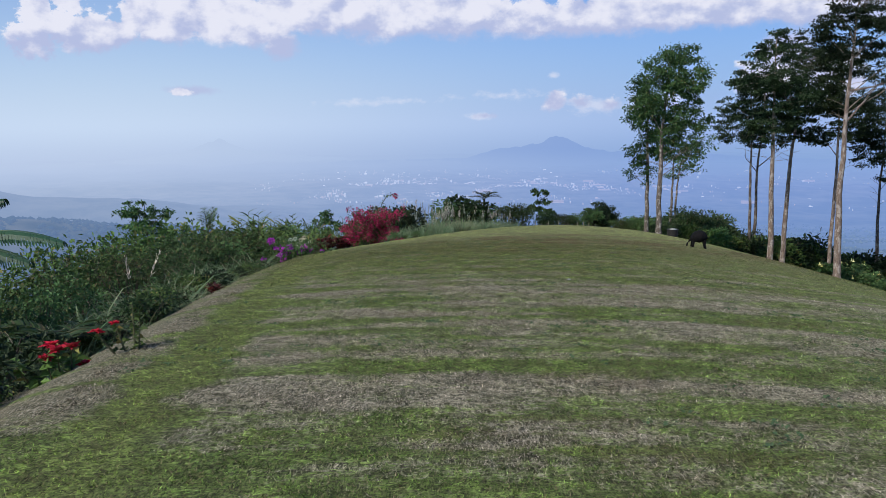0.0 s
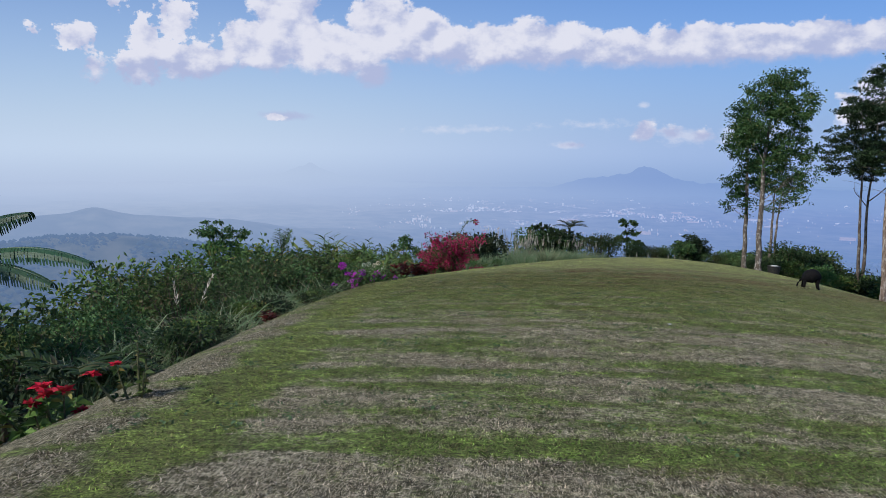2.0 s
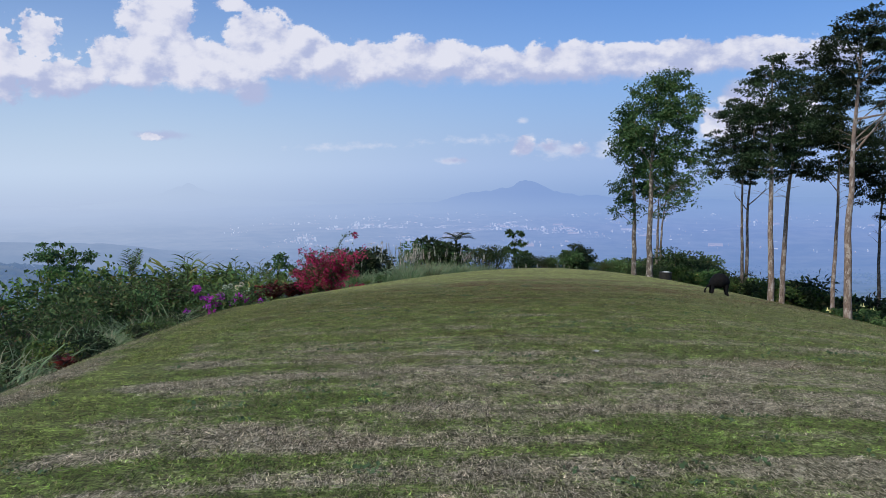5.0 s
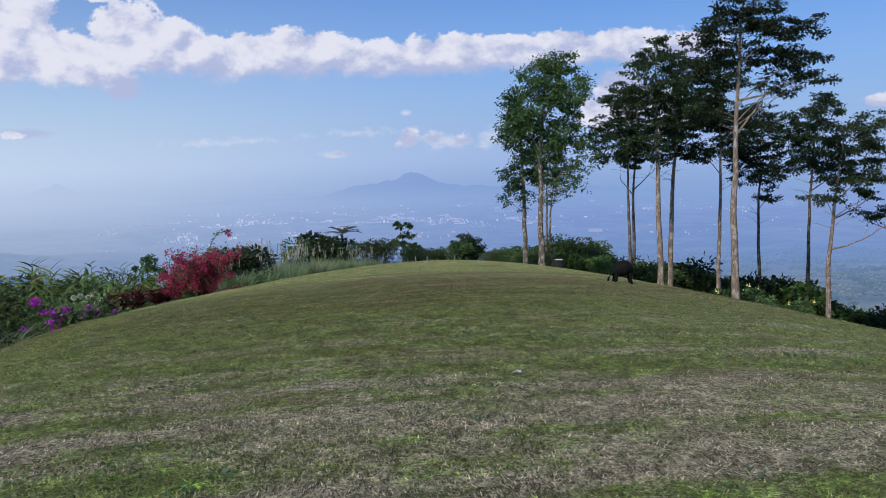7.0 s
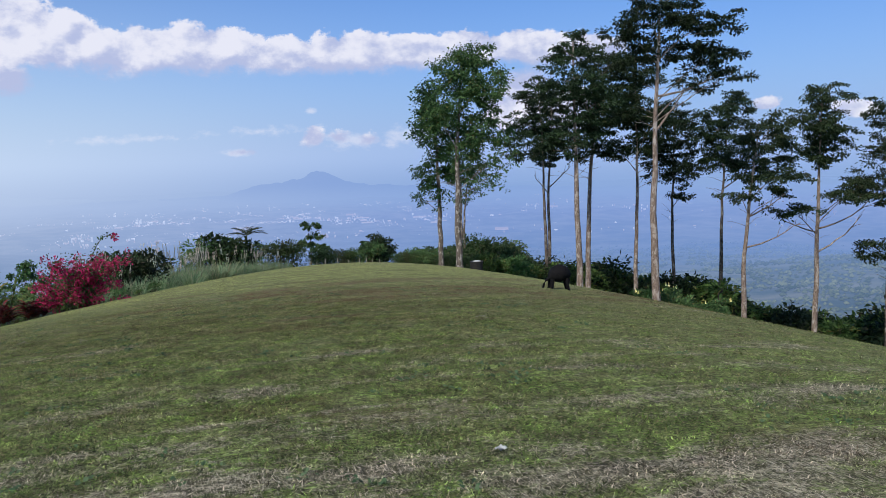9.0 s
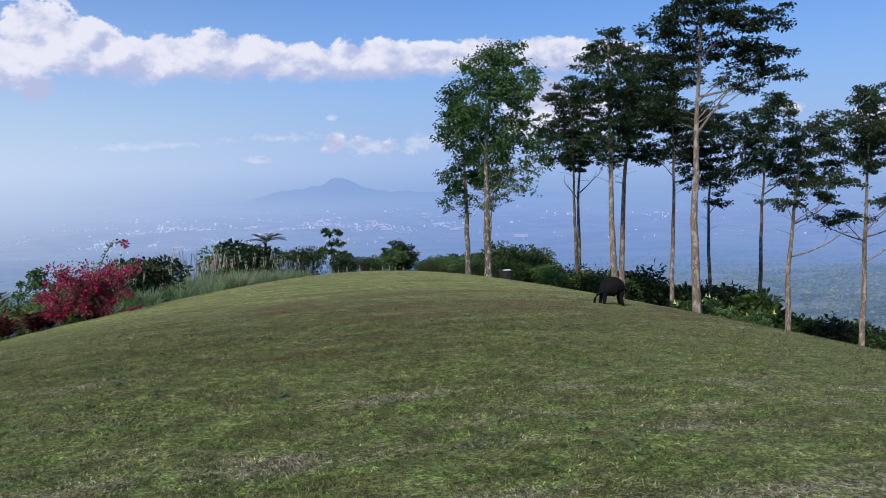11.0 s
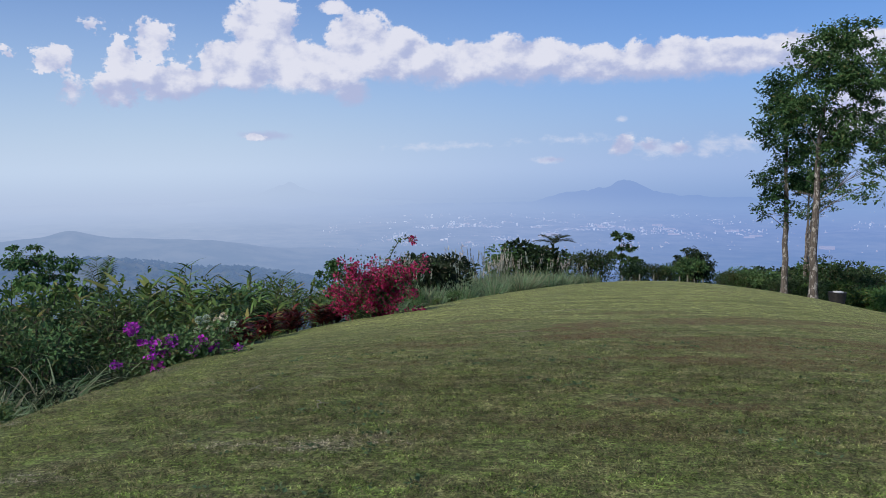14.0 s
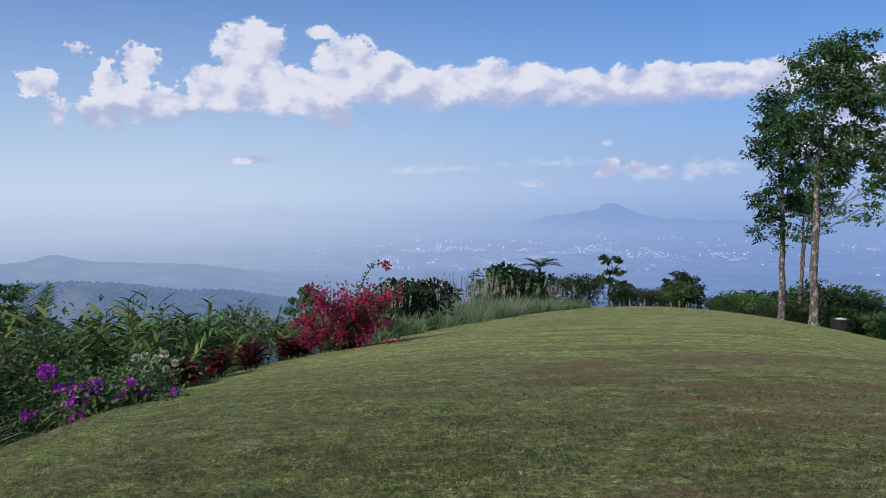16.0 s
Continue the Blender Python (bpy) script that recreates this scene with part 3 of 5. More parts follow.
def build_ground():
    xs = np.concatenate([np.arange(-150, -30, 8.0), np.arange(-30, -8, 1.0), np.arange(-8, 16, 0.3), np.arange(16, 46, 1.0), np.arange(46, 181, 9.0)])
    ys = np.concatenate([np.arange(-120, -12, 8.0), np.arange(-12, 0, 1.0), np.arange(0, 60, 0.3), np.arange(60, 110, 1.5), np.arange(110, 200, 9.0)])
    gx, gy = np.meshgrid(xs, ys, indexing="ij")
    z = ground_height(gx, gy)
    bump = np.array([noise.noise((a * 0.9, b * 0.9, 0)) + 0.5 * noise.noise((a * 2.3, b * 2.3, 4)) for a, b in zip(gx.ravel(), gy.ravel())]).reshape(gx.shape)
    z = z + 0.022 * bump
    n, k = gx.shape
    i, j = np.meshgrid(np.arange(n - 1), np.arange(k - 1), indexing="ij")
    f = np.stack([i * k + j, (i + 1) * k + j, (i + 1) * k + j + 1, i * k + j + 1], -1).reshape(-1, 4)
    g = Geo().add(np.stack([gx, gy, z], -1), f)
    ob = part("ground", g, GROUND, smooth=True)
    tagged(ob, "mown grass ridge with green and straw-dry drifts", "lawn", kind="structure")


build_ground()


# ---- the distance: valley, hills and mountain ----
def far_height(az, r):
    """Height of the far land by azimuth in degrees and distance."""
    z = np.interp(r, [80, 150, 300, 600, 1000, 1600, 2300, 3000, 4000, 4900], [-45, -62, -95, -140, -190, -238, -258, -262, -228, -165])

    def swell(a0, r0, wa, wr, h):
        return h * np.exp(-((az - a0) / wa) ** 2 - ((r - r0) / wr) ** 2)

    z = z + swell(-30, 2400, 13.0, 260, 92) + swell(-28.9, 2400, 1.0, 160, 12)
    z = z + swell(-31, 1300, 17.0, 170, 89) + swell(-15.5, 1320, 6.5, 170, 28) + swell(-18, 2400, 6.0, 240, 20)
    z = z + swell(52, 1300, 27.0, 620, 52)
    return z


def rough_land(az, r):
    a = np.radians(az)
    x, y = r * np.sin(a), r * np.cos(a)
    h = np.array([noise.fractal((p * 0.004, q * 0.004, 1.7), 1.0, 2.0, 5) for p, q in zip(x.ravel(), y.ravel())]).reshape(x.shape)
    return x, y, far_height(az, r) + h * np.clip(r / 90, 2, 11)


def build_distance():
    r = np.concatenate([np.geomspace(80, 700, 26)[:-1], np.linspace(700, 2900, 64)[:-1], np.linspace(2900, 4930, 40)])
    az = np.concatenate([np.arange(-180, -44, 4.0), np.arange(-44, 56, 0.36), np.arange(56, 180.1, 4.0)])
    A, R = np.meshgrid(az, r, indexing="ij")
    x, y, z = rough_land(A, R)
    n, k = A.shape
    i, j = np.meshgrid(np.arange(n - 1), np.arange(k - 1), indexing="ij")
    f = np.stack([i * k + j, i * k + j + 1, (i + 1) * k + j + 1, (i + 1) * k + j], -1).reshape(-1, 4)
    g = Geo().add(np.stack([x, y, z], -1), f)
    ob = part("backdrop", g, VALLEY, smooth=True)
    tagged(ob, "hazy wide valley with low hills and a blue mountain", "landscape", kind="structure")


build_distance()


def build_mountain(name, west, east, r0, humps, mat, label):
    """A far mountain: humps are (azimuth, half width, height)."""
    az = np.linspace(west, east, 240)
    r = np.linspace(r0 - 460, min(r0 + 240, 4920), 24)
    A, R = np.meshgrid(az, r, indexing="ij")
    top = sum(h * np.exp(-((A - a0) / w) ** 2) for a0, w, h in humps)
    wild = np.array([noise.fractal((p * 0.9, q * 0.004, 5.0), 1.0, 2.0, 5) for p, q in zip(A.ravel(), R.ravel())]).reshape(A.shape)
    crest = np.exp(-((R - r0) / 190) ** 2)
    base = np.interp(R, [4000, 4900], [-228, -165])
    z = base - 14 + (top * (1 + 0.14 * wild) + 6.0 * wild) * crest + 10 * crest
    x, y = R * np.sin(np.radians(A)), R * np.cos(np.radians(A))
    n, k = A.shape
    i, j = np.meshgrid(np.arange(n - 1), np.arange(k - 1), indexing="ij")
    f = np.stack([i * k + j, i * k + j + 1, (i + 1) * k + j + 1, (i + 1) * k + j], -1).reshape(-1, 4)
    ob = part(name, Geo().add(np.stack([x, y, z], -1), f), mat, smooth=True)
    tagged(ob, label, "mountain", kind="structure")


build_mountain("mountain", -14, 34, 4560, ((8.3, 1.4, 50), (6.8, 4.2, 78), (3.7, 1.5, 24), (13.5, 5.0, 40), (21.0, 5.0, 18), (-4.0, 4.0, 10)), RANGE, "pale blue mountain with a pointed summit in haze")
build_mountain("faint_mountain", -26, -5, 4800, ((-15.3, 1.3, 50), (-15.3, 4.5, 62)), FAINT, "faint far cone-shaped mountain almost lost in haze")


def build_town():
    rng = np.random.default_rng(5)
    for name, mat, count, label in (("town_houses", TOWN_WHITE, 800, "pale far-off town houses and halls in haze"), ("town_roofs", TOWN_RED, 1100, "reddish far-off roofs of a town in haze")):
        g = Geo()
        made = 0
        while made < count:
            a = rng.uniform(-14, 44) if rng.random() < 0.3 else rng.normal(2.0, 7.5)
            rr = rng.uniform(2750, 4150) if rng.random() < 0.35 else rng.normal(3450 + 14 * a, 260)
            if a < -13 or not 2500 < rr < 4300 or noise.noise((a * 0.45, rr * 0.004, 3.0)) + 0.5 * noise.noise((a * 1.7, rr * 0.012, 6.0)) < 0.03:
                continue
            made += 1
            xy = np.array([math.sin(radians(a)), math.cos(radians(a))]) * rr
            w, d, h = rng.uniform(1.6, 4.8), rng.uniform(3, 7), rng.uniform(0.7, 2.0)
            if rng.random() < 0.07:
                w, h = rng.uniform(7, 15), rng.uniform(1.0, 2.2)
            if rng.random() < 0.035 and name == "town_roofs":
                w, d, h = rng.uniform(25, 60), rng.uniform(40, 90), 0.2   # bare fields
            if rng.random() < 0.025 and name == "town_houses":
                w, h = rng.uniform(6, 9), rng.uniform(7, 14)
            z = float(far_height(np.array(a), np.array(rr))) - 3
            c, s_ = math.cos(-radians(a)), math.sin(-radians(a))
            v = [(xy[0] + c * px * w / 2 - s_ * py * d / 2, xy[1] + s_ * px * w / 2 + c * py * d / 2, z + pz * (h + 3)) for pz in (0, 1) for px, py in ((-1, -1), (1, -1), (1, 1), (-1, 1))]
            ridge = [((v[4][q] + v[7][q]) / 2 + (1.8 if q == 2 else 0) for q in range(3)), ((v[5][q] + v[6][q]) / 2 + (1.8 if q == 2 else 0) for q in range(3))]
            v += [tuple(q) for q in ridge]
            g.add(v, [(0, 1, 5, 4), (1, 2, 6, 5), (2, 3, 7, 6), (3, 0, 4, 7)])
            g.add(v, [(4, 5, 9, 8), (6, 7, 8, 9)])
            g.add(v, [(7, 4, 8), (5, 6, 9)])
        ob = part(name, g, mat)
        tagged(ob, label, "town", kind="stuff")


build_town()


def build_woods():
    """Tree crowns on the nearer hillsides, too far off to count."""
    rng = np.random.default_rng(8)
    bv = np.array([(1, 0, 0), (0, 1, 0), (-1, 0, 0), (0, -1, 0), (0, 0, 1), (0, 0, -1)], float)
    bf = np.array([(0, 1, 4), (1, 2, 4), (2, 3, 4), (3, 0, 4), (1, 0, 5), (2, 1, 5), (3, 2, 5), (0, 3, 5)])
    n = 20000
    a = rng.uniform(18, 56, n)
    r = np.exp(rng.uniform(np.log(260), np.log(2300), n))
    a = np.concatenate([a, rng.uniform(-44, -9, 7000)])
    r = np.concatenate([r, np.where(rng.random(7000) < 0.6, rng.uniform(1050, 1420, 7000), rng.uniform(250, 1100, 7000))])
    keep = np.array([noise.noise((p * 0.35, q * 0.008, 9.0)) > -0.22 for p, q in zip(a, r)])
    a, r = a[keep], r[keep]
    x, y, z = rough_land(a, r)
    size = rng.uniform(0.9, 2.6, len(a)) * np.clip(r / 600, 0.8, 1.9)
    v = bv[None] * (size[:, None, None] * np.array([1, 1, 0.6])) * (1 + 0.3 * rng.normal(size=(len(a), len(bv), 1)))
    v = v + np.stack([x, y, z + size * 0.5], -1)[:, None]
    f = (np.arange(len(a))[:, None, None] * len(bv) + bf[None]).reshape(-1, 3)
    west = np.repeat(a < 0, len(bf))
    for name, pick, mat in (("woods", ~west, WOODS), ("woods", west, WOODS_WEST)):
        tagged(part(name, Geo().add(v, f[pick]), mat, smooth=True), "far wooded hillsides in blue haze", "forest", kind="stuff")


build_woods()

# ---- trees ----
def build_tree(seed, girth, leaf, bark, zones, label, leaf_size=0.15, pad=0.62, thick=0.34, fill=0.86, bare_limbs=(), twigs=6, spread=1.16, group="tall trees on the ridge"):
    """A tall tree. zones: the masses of its crown as (sideways, height, half width, half height, share of leaves); bare_limbs: (height, sideways reach, rise)."""
    rng = np.random.default_rng(seed)
    root = thing("tree", label, "tree", group)
    wood, crown = Geo(), Geo()
    right, away, up = np.array([0.958, -0.287, 0.0]), np.array([0.287, 0.958, 0.0]), np.array([0, 0, 1.0])
    high = max(zones, key=lambda q: q[1])
    low = min(q[1] - q[3] for q in zones if len(q) < 5)
    height = high[1] + 0.5 * high[3]
    k = 16
    s = np.linspace(0, 1, k)
    bend = np.clip((s * height - 0.45 * low) / (height - 0.45 * low), 0, 1)
    wob = np.cumsum(rng.normal(0, 0.03, (k, 3)), 0) * (s[:, None] > 0.05)
    axis = right * (high[0] * 0.6 * bend ** 1.6)[:, None] + up * (s * (height + 0.4) - 0.4)[:, None] + wob * [1, 1, 0]
    rad = girth * 0.5 * (1 - 0.88 * s ** 1.1)
    rad[0] *= 1.45
    tube(wood, axis, rad, 12)

    def trunk_at(h):
        return np.array([np.interp(h, axis[:, 2], axis[:, c]) for c in range(3)])

    def limb(start, end, r0, steps=6, sag=0.10, kink=0.03):
        t = np.linspace(0, 1, steps)[:, None]
        ln = np.linalg.norm(end - start)
        line = start + (end - start) * t + up * sag * ln * (t - t * t) * 2 + np.cumsum(rng.normal(0, kink, (steps, 3)), 0) * ln * 0.5 * t
        tube(wood, line, r0 * (1 - 0.72 * t[:, 0]), 6 if r0 > 0.03 else 4)
        return line

    def tuft(c, size, count, tilt):
        off, out = ball_points(count, rng, 0.1)
        at = c + off * np.array([size, size, size * thick]) + (off @ tilt)[:, None] * up * size * 0.3
        way = out * np.array([1, 1, 0.35]) + rng.normal(0, 0.55, (count, 3)) - up * 0.12
        sc = leaf_size * rng.uniform(0.55, 1.3, count)
        leaves(crown, at, way, sc, sc * 0.6, rng, droop=0.12)

    for dx, h, rx, rz, *share in zones:
        w = share[0] if share else 1.0
        rx, rz = rx * spread, rz * spread
        c = right * dx + away * rng.normal(0, 0.35 * rx) + up * h
        reach = abs(dx - high[0] * 0.6) + 0.4 * rx
        start = trunk_at(np.clip(h - 0.55 * reach - 0.5 * rz, 0.55 * low, height * 0.96))
        line = limb(start, c, max(0.016, min(0.2 * girth, 0.016 + 0.011 * rx)))
        pads = max(4, int(8.0 * math.pi * rx * rz * (0.6 + 0.4 * w)))
        for i in range(pads):
            off, _ = ball_points(1, rng, 0.35)
            p = c + off[0] * np.array([rx, 0.9 * rx, rz]) * 1.06
            if i % 3 == 0 or w < 1:
                limb(line[rng.integers(2, 6)], p, 0.010, 4, 0.12, 0.06)
            size = pad * rng.uniform(0.45, 1.05) * min(1.0, 0.5 + 0.4 * rx)
            tuft(p, size, int(105 * w * fill * rng.uniform(0.6, 1.3)), rng.normal(0, 0.5, 3))
    for i in range(twigs):   # dead twigs under the crown
        start = trunk_at(low * rng.uniform(0.80, 1.05))
        az = rng.random() * 6.28
        limb(start, start + np.array([math.cos(az), math.sin(az), rng.uniform(0.1, 0.6)]) * rng.uniform(0.5, 1.3), 0.014, 5, 0.1, 0.09)
    for h, reach, rise in bare_limbs:
        start = trunk_at(h)
        line = limb(start, start + right * reach + away * rng.normal(0, 0.3) + up * rise, girth * 0.16, 8, -0.10, 0.04)
        for b in (4, 5, 6):
            limb(line[b], line[b] + right * reach * rng.uniform(0.1, 0.3) + away * rng.normal(0, 0.4) + up * rng.uniform(0.2, 0.8), girth * 0.06, 5, 0.1, 0.08)
    part("trunk", wood, bark, root, smooth=True)
    part("crown", crown, leaf, root)
    return root


def plant_tree(tree, x, y, sink=0.0):
    tree.matrix_basis = pose(x, y, gz(x, y) - sink)


GREEN = dict(leaf_size=0.155, pad=0.62, thick=0.62, fill=0.86, spread=1.0)
plant_tree(build_tree(11, 0.36, LEAF_TREE, BARK_MOTTLED, ((1.0, 10.4, 1.36, 0.77), (1.35, 8.95, 1.45, 1.28), (-0.15, 9.0, 1.19, 1.28), (1.1, 6.9, 1.56, 1.19), (0.3, 5.75, 1.13, 1.13), (-0.9, 7.5, 0.9, 1.1), (1.95, 5.2, 1.0, 0.8, 0.45), (1.5, 4.3, 0.9, 0.5, 0.3)),
                      "tall mottled-trunk tree with airy bright green crown", twigs=14, **GREEN), 12.85, 48.07)
plant_tree(build_tree(12, 0.32, LEAF_TREE, BARK_MOTTLED, ((-0.15, 9.2, 1.12, 1.21), (-0.25, 7.25, 1.21, 1.44), (-0.2, 5.29, 1.12, 1.12), (0.12, 3.84, 0.80, 0.64, 0.4), (-1.06, 3.88, 0.57, 0.48, 0.4)),
                      "dark-trunked tree with green crown in a clump", twigs=10, **GREEN), 13.39, 53.19)
plant_tree(build_tree(13, 0.28, LEAF_TREE, BARK_MOTTLED, ((-0.12, 7.17, 0.93, 1.09), (0.0, 5.23, 0.62, 0.78, 0.4)), "thin pale-trunked tree within a green clump", **GREEN), 17.44, 62.38)
plant_tree(build_tree(14, 0.26, LEAF_TREE, BARK_MOTTLED, ((0.97, 7.67, 1.08, 1.08), (0.55, 6.24, 0.83, 0.83, 0.4)), "second thin pale tree within the green clump", **GREEN), 18.98, 65.63)
plant_tree(build_tree(21, 0.27, LEAF_DARK, BARK_DARK, ((-0.65, 12.93, 1.28, 0.75), (-0.84, 11.17, 1.70, 0.98), (-1.21, 9.68, 1.51, 0.75)), "slender dark tree with layered dark crown"), 22.34, 58.97)
plant_tree(build_tree(22, 0.30, LEAF_DARK, BARK_DARK, ((0.41, 13.19, 1.27, 0.99), (0.61, 11.01, 1.59, 1.59), (-0.39, 9.85, 1.19, 0.64)), "dark forked tree with bare lower twigs", bare_limbs=((7.6, 1.5, 1.5), (7.2, -0.8, 1.4))), 23.8, 61.55)
plant_tree(build_tree(31, 0.38, LEAF_DARK, BARK_PALE, ((-0.19, 13.65, 0.55, 0.49), (-0.25, 12.74, 1.59, 0.61), (-0.71, 11.39, 1.77, 0.92), (0.51, 10.14, 1.53, 1.22), (-0.10, 8.64, 1.47, 0.98)), "tall tree with pale bark and a pointed dark crown", twigs=9), 19.98, 49.02)
plant_tree(build_tree(32, 0.36, LEAF_DARK, BARK_PALE, ((1.19, 13.62, 1.51, 1.0), (1.02, 10.97, 1.51, 1.67), (0.52, 8.82, 1.40, 0.60)), "leaning pale-barked tree with a dense dark crown"), 22.17, 52.63)
plant_tree(build_tree(41, 0.28, LEAF_DARK, BARK_PALE, ((0.17, 14.02, 1.51, 1.34), (-0.34, 12.03, 1.17, 1.34), (0.84, 10.67, 1.34, 1.34), (-0.84, 9.39, 1.51, 0.47)), "tall slender tree with pale grey trunk and dark layered crown"), 24.89, 51.78)
plant_tree(build_tree(51, 0.43, LEAF_DARK, BARK_PALE, ((0.69, 15.2, 1.63, 0.62), (-0.29, 14.12, 1.74, 0.62), (1.96, 13.94, 1.74, 0.62), (0.32, 12.87, 2.02, 0.67), (2.74, 12.35, 1.46, 0.67), (3.64, 11.57, 1.01, 0.34), (2.24, 11.19, 1.41, 0.51, 0.6), (-1.48, 13.65, 1.01, 0.45)),
                      "tallest pale-barked tree with a forked bare limb", bare_limbs=((8.9, 1.3, 2.4), (10.6, 2.6, 0.8)), twigs=8), 21.93, 44.69)
plant_tree(build_tree(55, 0.29, LEAF_DARK, BARK_DARK, ((0.15, 13.91, 1.91, 0.95), (-0.42, 12.22, 2.10, 1.34), (0.35, 10.3, 1.83, 0.95), (0.73, 8.58, 0.69, 0.46), (-1.37, 11.41, 1.15, 0.53)), "dark slender tree with drooping dark crown"), 30.48, 56.96)
plant_tree(build_tree(61, 0.31, LEAF_DARK, BARK_DARK, ((0.91, 14.62, 1.29, 0.81), (-0.09, 13.11, 1.77, 1.25), (0.17, 11.42, 1.47, 0.88)), "slender dark-barked tree with a flat-topped crown", bare_limbs=((9.4, 1.6, 1.1),)), 32.35, 54.31)
plant_tree(build_tree(71, 0.33, LEAF_DARK, BARK_PALE, ((1.06, 11.29, 1.41, 0.78), (0.90, 9.90, 1.87, 1.09), (1.37, 8.65, 1.72, 0.62), (-0.50, 7.77, 1.0, 0.28), (2.06, 7.79, 0.75, 0.34)), "pale-trunked tree with a long bare side limb", bare_limbs=((4.9, 3.0, 1.5), (6.6, 2.0, 1.4))), 28.9, 47.1)
plant_tree(build_tree(81, 0.36, LEAF_DARK, BARK_PALE, ((0.32, 14.92, 1.33, 0.73), (-0.18, 13.62, 1.60, 1.06), (1.38, 12.41, 1.50, 1.0), (-0.02, 11.63, 1.0, 0.73), (-1.35, 8.46, 1.53, 0.37), (1.31, 9.28, 1.50, 0.40), (2.81, 9.73, 1.16, 0.50)),
                      "pale-trunked tree with spreading bare lower limbs", bare_limbs=((6.0, 2.6, 2.0), (7.4, 3.4, 1.5), (7.2, -2.2, 0.9)), twigs=10), 34.6, 48.2)
plant_tree(build_tree(91, 0.34, LEAF_DARK, BARK_DARK, ((-0.33, 15.0, 1.32, 0.82), (0.16, 12.69, 1.97, 1.15), (-0.33, 10.74, 1.97, 0.99), (-0.66, 7.16, 1.18, 0.59)), "broad dark tree with layered drooping branches"), 38.3, 46.5)
plant_tree(build_tree(95, 0.32, LEAF_DARK, BARK_PALE, ((0.3, 13.2, 1.3, 0.8), (-0.2, 11.6, 1.8, 1.0), (0.3, 9.6, 1.6, 0.9)), "slender tree with pale grey trunk and dark crown"), 43.5, 47.5)


# ---- shrubs, reeds and flowers: each kind is built in a few forms and copied ----
def build_shrub(seed, w, h, leaf, leaf_size=0.11, count=900, lumps=9, narrow=0.5, label="", upright=0.2):
    rng = np.random.default_rng(seed)
    root = thing("shrub", label, "shrub", "shrubs on the bank")
    wood, foliage = Geo(), Geo()
    for i in range(lumps):
        az, q = i * 2.4 + rng.normal(0, 0.3), rng.uniform(0.25, 1.0)
        c = np.array([math.cos(az) * w * 0.36 * rng.uniform(0.2, 1.0), math.sin(az) * w * 0.36 * rng.uniform(0.2, 1.0), h * (0.26 + 0.46 * q)])
        mid = c * np.array([0.45, 0.45, 0.55])
        tube(wood, [[0, 0, -0.5], mid, c], [0.03, 0.02, 0.006], 4)
        n = int(count / lumps)
        size = np.array([w * 0.25, w * 0.25, h * 0.17]) * rng.uniform(0.65, 1.15)
        off, out = ball_points(n, rng, 0.62)
        sc = leaf_size * rng.uniform(0.6, 1.35, n)
        leaves(foliage, c + off * size, out * [1, 1, 0.6] + rng.normal(0, 0.45, (n, 3)) + [0, 0, upright - 0.1], sc, sc * narrow, rng, droop=0.15)
        for b in range(2):
            tipd = unit(rng.normal(size=3) * [1, 1, 0.6] + [0, 0, 1.1])
            e = c + tipd * h * rng.uniform(0.06, 0.14)
            tube(wood, [c, e], [0.008, 0.003], 3, cap=False)
            k = 10
            s = rng.random((k, 1))
            sc = leaf_size * rng.uniform(0.7, 1.3, k)
            leaves(foliage, c + (e - c) * (0.35 + 0.65 * s), rng.normal(size=(k, 3)) + tipd, sc, sc * narrow, rng, droop=0.2)
    # low skirt, so that no gap shows under the shrub
    n = int(count * 0.3)
    a = rng.random(n) * 6.28
    rr = w * 0.45 * np.sqrt(rng.random(n))
    at = np.stack([np.cos(a) * rr, np.sin(a) * rr, rng.random(n) * h * 0.4 - 0.2], -1)
    sc = leaf_size * rng.uniform(0.7, 1.3, n)
    leaves(foliage, at, rng.normal(size=(n, 3)) + [0, 0, 0.4], sc, sc * narrow, rng)
    part("stem_tangle", wood, TWIG, root, smooth=True)
    part("foliage", foliage, leaf, root)
    return root


